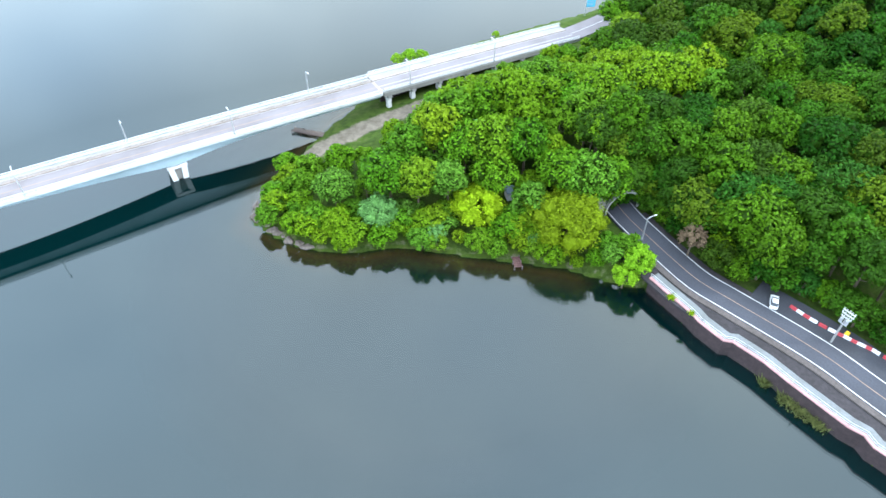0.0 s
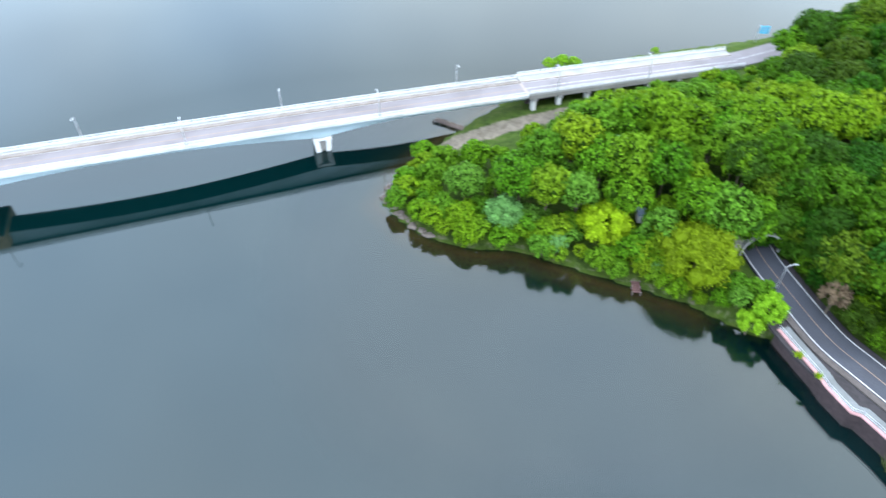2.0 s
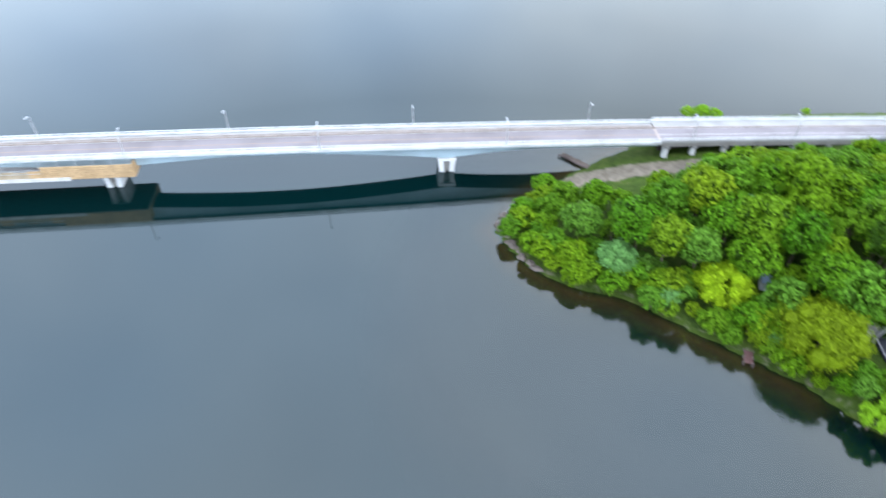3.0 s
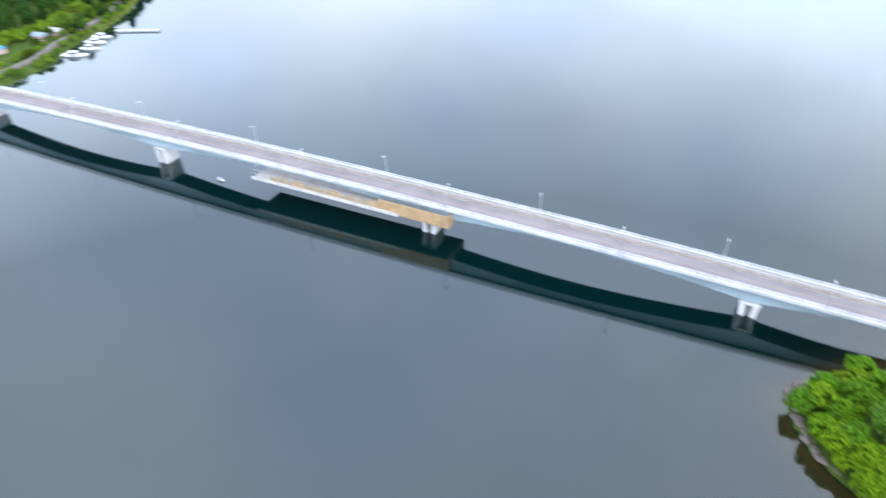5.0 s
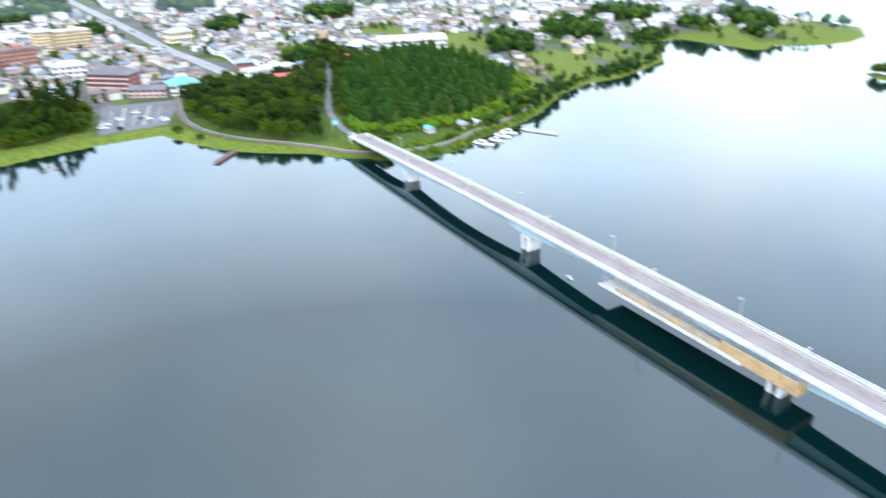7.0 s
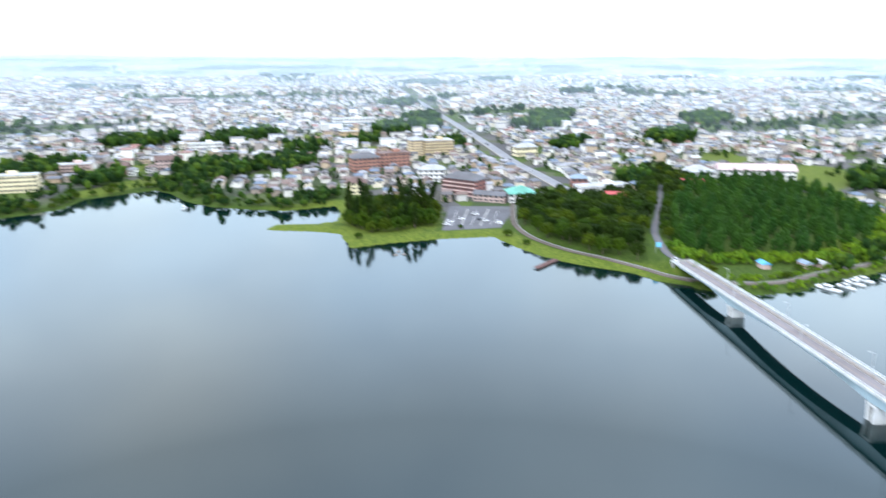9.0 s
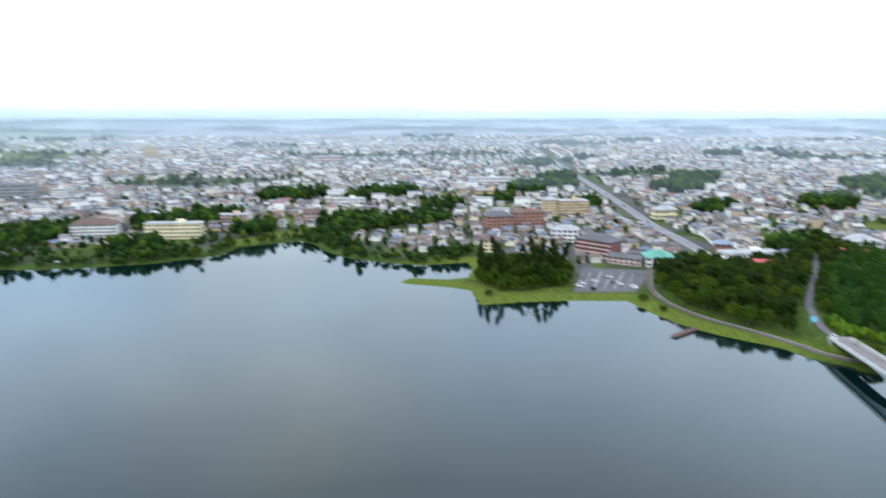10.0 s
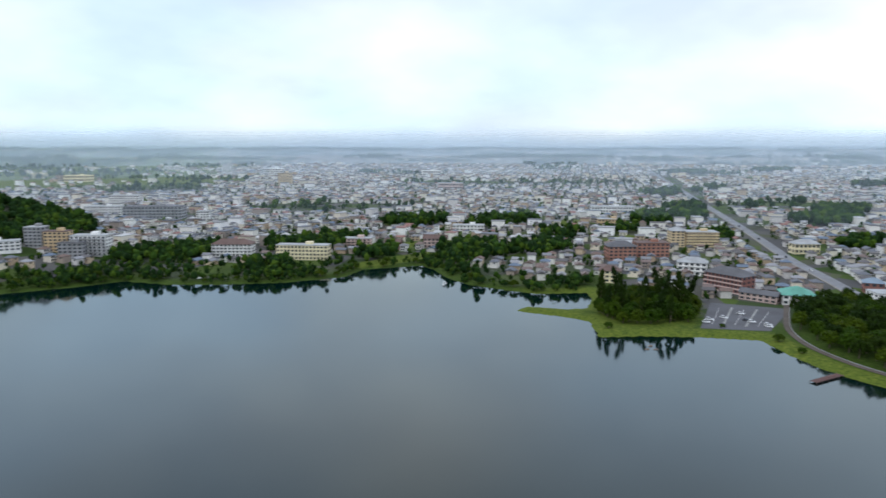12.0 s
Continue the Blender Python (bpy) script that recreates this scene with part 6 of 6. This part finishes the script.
def town_mesh(plots):
    """The rest of the town, roof by roof: walls with window strips under gabled, hipped or flat roofs."""
    r = np.random.default_rng(92)
    verts, faces, mats = [], [], []
    for x, y, z, turn, q, gap in plots:
        big = r.random() < 0.07
        grow = gap / 14
        w, d = r.uniform(5.4, 9.0) * (0.75 + 0.25 * grow), r.uniform(4.6, 6.6) * (0.75 + 0.25 * grow)
        h = r.choice([3.2, 4.8, 5.2, 5.6])
        if big:
            w, d, h = w * 2.0, d * 1.6, r.uniform(6, 11)
        c, s = math.cos(turn), math.sin(turn)

        def add(points, quads, mat):
            b = len(verts)
            verts.extend((x + px * c - py * s, y + px * s + py * c, z + pz) for px, py, pz in points)
            faces.extend(tuple(b + i for i in f) for f in quads)
            mats.extend([mat] * len(quads))

        a, e = w / 2, d / 2
        ring = ((-a, -e), (a, -e), (a, e), (-a, e))
        add([(*p, -1) for p in ring] + [(*p, h) for p in ring], ((0, 1, 5, 4), (1, 2, 6, 5), (2, 3, 7, 6), (3, 0, 4, 7)), 0)
        o = 0.6
        ring = ((-a - o, -e - o), (a + o, -e - o), (a + o, e + o), (-a - o, e + o))
        if big or q > 0.88:
            add([(*p, h - 0.1) for p in ring] + [(*p, h + 0.4) for p in ring], ((0, 1, 5, 4), (1, 2, 6, 5), (2, 3, 7, 6), (3, 0, 4, 7), (4, 5, 6, 7)), 1)
        else:
            i = d * 0.45 if q > 0.5 else -o
            add([(*p, h - 0.15) for p in ring] + [(-a + i, 0, h + d * 0.28), (a - i, 0, h + d * 0.28)], ((0, 1, 5, 4), (2, 3, 4, 5), (1, 2, 5), (3, 0, 4)), 1)
        if x * x + y * y < 900**2:
            for fz in ((1.4, 3.9) if h > 4.5 else (1.4,)):
                for sy in (-e - 0.06, e + 0.06):
                    for px in (-a * 0.5, a * 0.45):
                        add([(px - 0.9, sy, fz - 0.6), (px + 0.9, sy, fz - 0.6), (px + 0.9, sy, fz + 0.6), (px - 0.9, sy, fz + 0.6)], ((0, 1, 2, 3),), 2)
    return mesh_of("town_houses", verts, faces, [TOWN_WALL, TOWN_ROOF, GLASS], mats)


tagged(part("town_houses", town_mesh(PLOTS[order[290:]]), None), "crowded pale houses with grey, brown and blue roofs", "houses", kind="stuff")
tagged(part("far_woods", woods_mesh(), None), "dark green clumps of trees between the houses", "trees", kind="stuff")


# ---- boats, jetties, cars, small things ----
def boat(label, x, y, turn, length, group="moored boats"):
    b = thing("boat", label, "boat", group, at=pose(x, y, 0, 0, 0, turn))
    bm = bmesh.new()
    rows = []
    for u, half, low in ((-0.5, 0.16, 0.0), (-0.3, 0.19, -0.03), (0.1, 0.18, -0.03), (0.35, 0.11, 0.0), (0.5, 0.015, 0.04)):
        hw, zz = half * length, low * length
        rows.append([Vector((u * length, -hw * 0.7, zz - 0.25)), Vector((u * length, hw * 0.7, zz - 0.25)), Vector((u * length, hw, zz + 0.8)), Vector((u * length, -hw, zz + 0.8))])
    part("hull", sweep(bm, rows), CAR_WHITE, b)
    bm = bmesh.new()
    box(bm, (-0.08 * length, 0, 1.35), (0.36 * length, 0.26 * length, 1.2), 0, 0.12)
    part("cabin", bm, WHITE_STEEL, b)
    bm = bmesh.new()
    box(bm, (-0.08 * length, 0, 1.5), (0.37 * length, 0.27 * length, 0.45))
    part("window", bm, GLASS, b)
    return b


boat("white cabin boat moored at the bank", -335, 22, 60, 11)
boat("white boat moored beside a jetty", -349, 33, 55, 9)
boat("white boat moored beside a jetty", -356, 37, 55, 9)
boat("white boat moored at the bank", -341, 29, 58, 8)
small_boat = boat("small white boat on open water", -189, 41, 20, 3.0, "")
small_boat.scale = (1.0, 0.8, 0.4)
boat("white sightseeing boat by the hotel shore", -193, -500, 30, 10, "")
boat("white boat by the reedy bank", -322, -366, 40, 8, "")


def jetty(name, label, a, c, half, mat, z=0.7, posts=6, category="jetty"):
    a, c = Vector((*a, z)), Vector((*c, z))
    j = thing(name, label, category)
    along = (c - a).normalized()
    side = Vector((-along.y, along.x, 0))
    n = max(3, int((c - a).length / 0.6))
    plank = bmesh.new()
    box(plank, (0, 0, 0), (0.5, half * 2, 0.12), 0, 0.015)
    me = bpy.data.meshes.new("plank")
    plank.to_mesh(me)
    plank.free()
    me.materials.append(mat)
    turn = math.atan2(along.y, along.x)
    for k in range(n):
        p = part("plank", me, None, j)
        p.matrix_basis = Matrix.Translation(a.lerp(c, (k + 0.5) / n)) @ Matrix.Rotation(turn, 4, "Z")
    for k in range(posts):
        for sgn in (-1, 1):
            bm = bmesh.new()
            q = a.lerp(c, k / (posts - 1)) + side * half * sgn
            rod(bm, (q.x, q.y, -4), (q.x, q.y, z + 0.25), 0.13)
            part("post", bm, WOOD_DARK, j)


jetty("jetty", "reddish timber jetty at the shore path", (-322, -101), (-303, -105), 1.6, JETTY_RED)
jetty("jetty", "long white floating jetty among boats", (-362, 44), (-352, 62), 1.0, WHITE_STEEL)
jetty("old_jetty", "grey broken timber jetty near the bridge", (-30.5, 138.6), (-39.5, 141.2), 0.9, WOOD_DARK, 0.5, 5)
jetty("landing_stage", "small dark timber landing stage below the trees", (13.6, 96.6), (14.0, 93.6), 0.8, JETTY_RED, 0.6, 3)


def stone(name, label, x, y, z, size, seed):
    r = np.random.default_rng(seed)
    v, f = ico(2)
    v = v * np.array(size) * (1 + 0.3 * np.sin(v[:, [1]] * 3 + seed) * np.cos(v[:, [0]] * 4 + seed) + r.normal(0, 0.06, (len(v), 1)))
    ob = part(name, mesh_of(name, v.tolist(), f.tolist(), [ROCK]), None)
    ob.location = (x, y, z)
    return tagged(ob, label, "rock", "rocks at the water's edge")


rk = random.Random(8)
for k in range(16):
    u = k / 15
    x, y = -42.5 + 12 * u * u + rk.uniform(-0.8, 0.8), 112 - 12 * u + rk.uniform(-0.8, 0.8)
    stone("rock", "brown boulder at the wooded cape's waterline", x, y, 0.1, (rk.uniform(0.6, 1.7), rk.uniform(0.6, 1.4), rk.uniform(0.4, 1.1)), k)
stone("rock_outcrop", "pale mossy rock outcrop at the cape's tip", -37.6, 111.5, 1.6, (2.2, 3.0, 2.6), 50)
for k, (x, y) in enumerate(((-296, -176), (-293, -179), (-299, -181))):
    stone("rock", "dark rock awash near the park", x, y, 0.0, (1.6, 1.0, 0.5), 60 + k)
for k in range(10):
    s = -62 - k * 1.2
    p = ALONG * s + ACROSS * (MIDDLE - 6 - rk.uniform(0, 4))
    stone("rock", "brown boulder below the bridge's end", p.x, p.y, 0.4, (rk.uniform(0.5, 1.2), rk.uniform(0.5, 1.2), 0.6), 70 + k)


def car(label, x, y, z, turn, paint, group=""):
    c = thing("car", label, "car", group, at=pose(x, y, z, 0, 0, turn))
    bm = bmesh.new()
    rows = []
    for u, half, top in ((-2.15, 0.74, 0.85), (-1.9, 0.82, 1.0), (1.0, 0.84, 0.98), (1.9, 0.80, 0.82), (2.15, 0.70, 0.65)):
        rows.append([Vector((u, -half, 0.28)), Vector((u, half, 0.28)), Vector((u, half, top)), Vector((u, -half, top))])
    part("body", sweep(bm, rows), paint, c)
    bm = bmesh.new()
    sweep(bm, [[Vector((u, -h, 0.95)), Vector((u, h, 0.95)), Vector((u, h * 0.85, t)), Vector((u, -h * 0.85, t))] for u, h, t in ((-1.95, 0.74, 1.0), (-1.5, 0.76, 1.45), (0.1, 0.76, 1.5), (1.1, 0.72, 1.0))])
    cab = part("cabin", bm, GLASS, c, "dark glazed cabin")
    bm = bmesh.new()
    box(bm, (-0.7, 0, 1.5), (1.5, 1.24, 0.07), 0, 0.02)
    part("roof", bm, paint, cab)
    for u in (-1.35, 1.35):
        for v in (-0.8, 0.8):
            bm = bmesh.new()
            rod(bm, (u, v - 0.1, 0.32), (u, v + 0.1, 0.32), 0.32, sides=14)
            part("wheel", bm, RUBBER, c)
    return c


small = car("white car parked in the lake road's lay-by", 59.9, 81.6, 3.98, 68, CAR_WHITE)
small.scale = (0.78, 0.85, 0.95)
p = on_bridge(300, -2.4, 0.0)
car("white car driving off the bridge's south end", p.x, p.y, p.z + 0.02, 212, CAR_WHITE)
for k, t, paint in ((0.05, 0.2, CAR_WHITE), (0.08, 0.3, CAR_WHITE), (0.26, 0.4, CAR_WHITE), (0.58, 0.35, CAR_DARK), (0.66, 0.3, CAR_WHITE), (0.93, 0.15, CAR_WHITE), (0.9, 0.22, CAR_WHITE), (0.45, 0.6, CAR_WHITE)):
    q = corner[0].lerp(corner[3], k).lerp(corner[1].lerp(corner[2], k), t)
    car(("white" if paint is CAR_WHITE else "dark") + " car on the parking place", q.x, q.y, 1.5, 100, paint, "parked cars")
for k in (3, 9, 14, 22, 30, 41):
    q = MAIN_ROAD[k]
    car("pale car on the town's main road", q.x + 1.2, q.y - 1.2, q.z + 0.1, 220, CAR_WHITE if k % 2 else CAR_DARK, "cars on the main road")

# red and white barrier blocks along the lay-by
block = bmesh.new()
sweep(block, [[Vector((u, -0.22, 0)), Vector((u, 0.22, 0)), Vector((u, 0.12, 0.55)), Vector((u, -0.12, 0.55))] for u in (-0.7, 0.7)])
block_me = bpy.data.meshes.new("barrier_block")
block.to_mesh(block_me)
block.free()
r_line = spline([(63.2, 80.4, 3.98), (65.7, 77.5, 3.98), (68.2, 75.2, 3.98), (71.2, 72.8, 3.98), (75.2, 69.2, 3.98), (84, 58, 3.98)], 1.15)
for mat in (RED_PLASTIC, CAR_WHITE):
    me = block_me.copy()
    me.materials.append(mat)
    for i in range(0 if mat is RED_PLASTIC else 1, len(r_line) - 1, 2):
        q, t = r_line[i], r_line[i + 1] - r_line[i]
        ob = part("barrier_block", me, None)
        ob.matrix_basis = Matrix.Translation(q) @ Matrix.Rotation(math.atan2(t.y, t.x), 4, "Z")
        tagged(ob, ("red" if mat is RED_PLASTIC else "white") + " plastic barrier block beside the lake road", "barrier", "barrier blocks")
bm = bmesh.new()
box(bm, (70.3, 74.3, 4.4), (0.9, 0.7, 0.8), 0.7, 0.06)
tagged(part("grit_bin", bm, YELLOW_PLASTIC), "yellow plastic bin beside the barrier blocks", "bin")

pole = thing("utility_pole", "grey utility pole with crossarms and transformers by the road", "utility pole", at=pose(67.1, 72.9, 3.9, 0, 0, 125))
bm = bmesh.new()
rod(bm, (0, 0, 0), (0, 0, 8.4), 0.2, 0.14, 10)
part("pole", bm, CONCRETE, pole)
for z, half in ((8.1, 1.2), (7.4, 1.2), (6.7, 1.0), (5.2, 0.8)):
    bm = bmesh.new()
    box(bm, (0, 0.15, z), (half * 1.8, 0.14, 0.16))
    arm = part("crossarm", bm, WHITE_STEEL, pole)
    bm = bmesh.new()
    for u in (-0.9, -0.45, 0.45, 0.9):
        rod(bm, (u * half * 0.9, 0.15, z + 0.05), (u * half * 0.9, 0.15, z + 0.4), 0.08)
    part("insulator", bm, WHITE_STEEL, arm)
for u in (-0.5, 0.5):
    bm = bmesh.new()
    rod(bm, (u, 0.35, 5.5), (u, 0.35, 6.5), 0.28, sides=12)
    part("transformer", bm, GALVANISED, pole)

# low railing on the lake walkway
bm = bmesh.new()
fine_wall = spline([(x, y, 3.95) for x, y in SHORE_WALL], 2.0)
for a, c in zip(fine_wall, fine_wall[1:]):
    t = (c - a).normalized()
    off = Vector((-t.y, t.x, 0)) * 0.25
    rod(bm, a + off, a + off + Vector((0, 0, 1.0)), 0.05, sides=6)
    rod(bm, a + off + Vector((0, 0, 0.95)), c + off + Vector((0, 0, 0.95)), 0.045, sides=6)
    rod(bm, a + off + Vector((0, 0, 0.5)), c + off + Vector((0, 0, 0.5)), 0.035, sides=6)
tagged(part("walkway_railing", bm, GALVANISED), "thin grey pipe railing along the lake wall", "railing", kind="structure")

# small shrine house among the cape's trees
hut = thing("hut", "small hut with pale walls and blue-grey roof under trees", "hut", at=pose(13.3, 110.5, ground_z(13.3, 110.5), 0, 0, 15))
bm = bmesh.new()
box(bm, (0, 0, 1.2), (2.6, 2.2, 2.6))
part("wall", bm, W_WHITE, hut)
bm = bmesh.new()
sweep(bm, [[Vector((u, -1.7, 2.3)), Vector((u, 1.7, 2.3)), Vector((u, 0.1, 3.4)), Vector((u, -0.1, 3.4))] for u in (-1.7, 1.7)])
part("roof", bm, R_BLUE, hut)

# sheds with blue roofs beside the plantation
for x, y, turn, mat, lab in ((-352, -6, 30, BLUE_TARP, "small shed with a bright blue sheet roof"), (-362, 12, 40, R_BLUE, "small shed with a grey-blue roof"), (-366, 19, 40, R_GREY, "small shed with a pale roof")):
    sh = thing("shed", lab, "shed", "sheds by the shore path", at=pose(x, y, ground_z(x, y), 0, 0, turn))
    bm = bmesh.new()
    box(bm, (0, 0, 1.2), (5.5, 4, 2.8))
    part("wall", bm, W_PINK, sh)
    bm = bmesh.new()
    sweep(bm, [[Vector((u, -2.5, 2.4)), Vector((u, 2.5, 2.4)), Vector((u, 0.1, 3.6)), Vector((u, -0.1, 3.6))] for u in (-3.2, 3.2)])
    part("roof", bm, mat, sh)

# islet with a few trees
for x, y, s in ((-505, 325, 1.0), (-511, 322, 0.8), (-498, 327, 0.7), (-516, 326, 0.6)):
    PARK_TREE.put(x, y, 1.0, x, s)

# reeds and weeds at the foot of the lake wall and on its coping
def reed_clump(name, label, at, spread, count, tall, mat):
    r = np.random.default_rng(int(abs(at[0]) * 10))
    verts, faces = [], []
    for _ in range(count):
        p = np.array([*at]) + np.append(r.normal(0, 1, 2) * spread, 0)
        a, h = r.uniform(0, 6.28), tall * r.uniform(0.5, 1.2)
        w, lean = 0.09, r.normal(0, 0.35, 2) * h
        u = np.array([math.cos(a), math.sin(a), 0]) * w
        k = len(verts)
        verts += [p - u, p + u, p + np.array([*lean * 0.5, h * 0.6]) + u * 0.7, p + np.array([*lean * 0.5, h * 0.6]) - u * 0.7, p + np.array([*lean * 1.2, h])]
        faces += [(k, k + 1, k + 2, k + 3), (k + 3, k + 2, k + 4)]
    tagged(part(name, mesh_of(name, [tuple(v) for v in verts], faces, [mat]), None), label, "reeds", "reeds at the lake wall")


for x, y, s in ((57.0, 63.4, 0.5), (58.0, 62.3, 0.6), (59.0, 61.0, 0.65), (60.1, 59.8, 0.6), (61.0, 58.6, 0.45), (54.6, 66.6, 0.35)):
    reed_clump("reeds", "yellow-green reeds in shallow water below the wall", (x, y, -0.4), s, 170, 1.9, LEAF_REED)
for x, y, s in ((41.4, 83.0, 0.35), (44.2, 79.0, 0.25)):
    reed_clump("weeds", "yellow-green weeds growing on the wall's coping", (x, y, 3.85), s, 90, 0.8, LEAF_YELLOW)
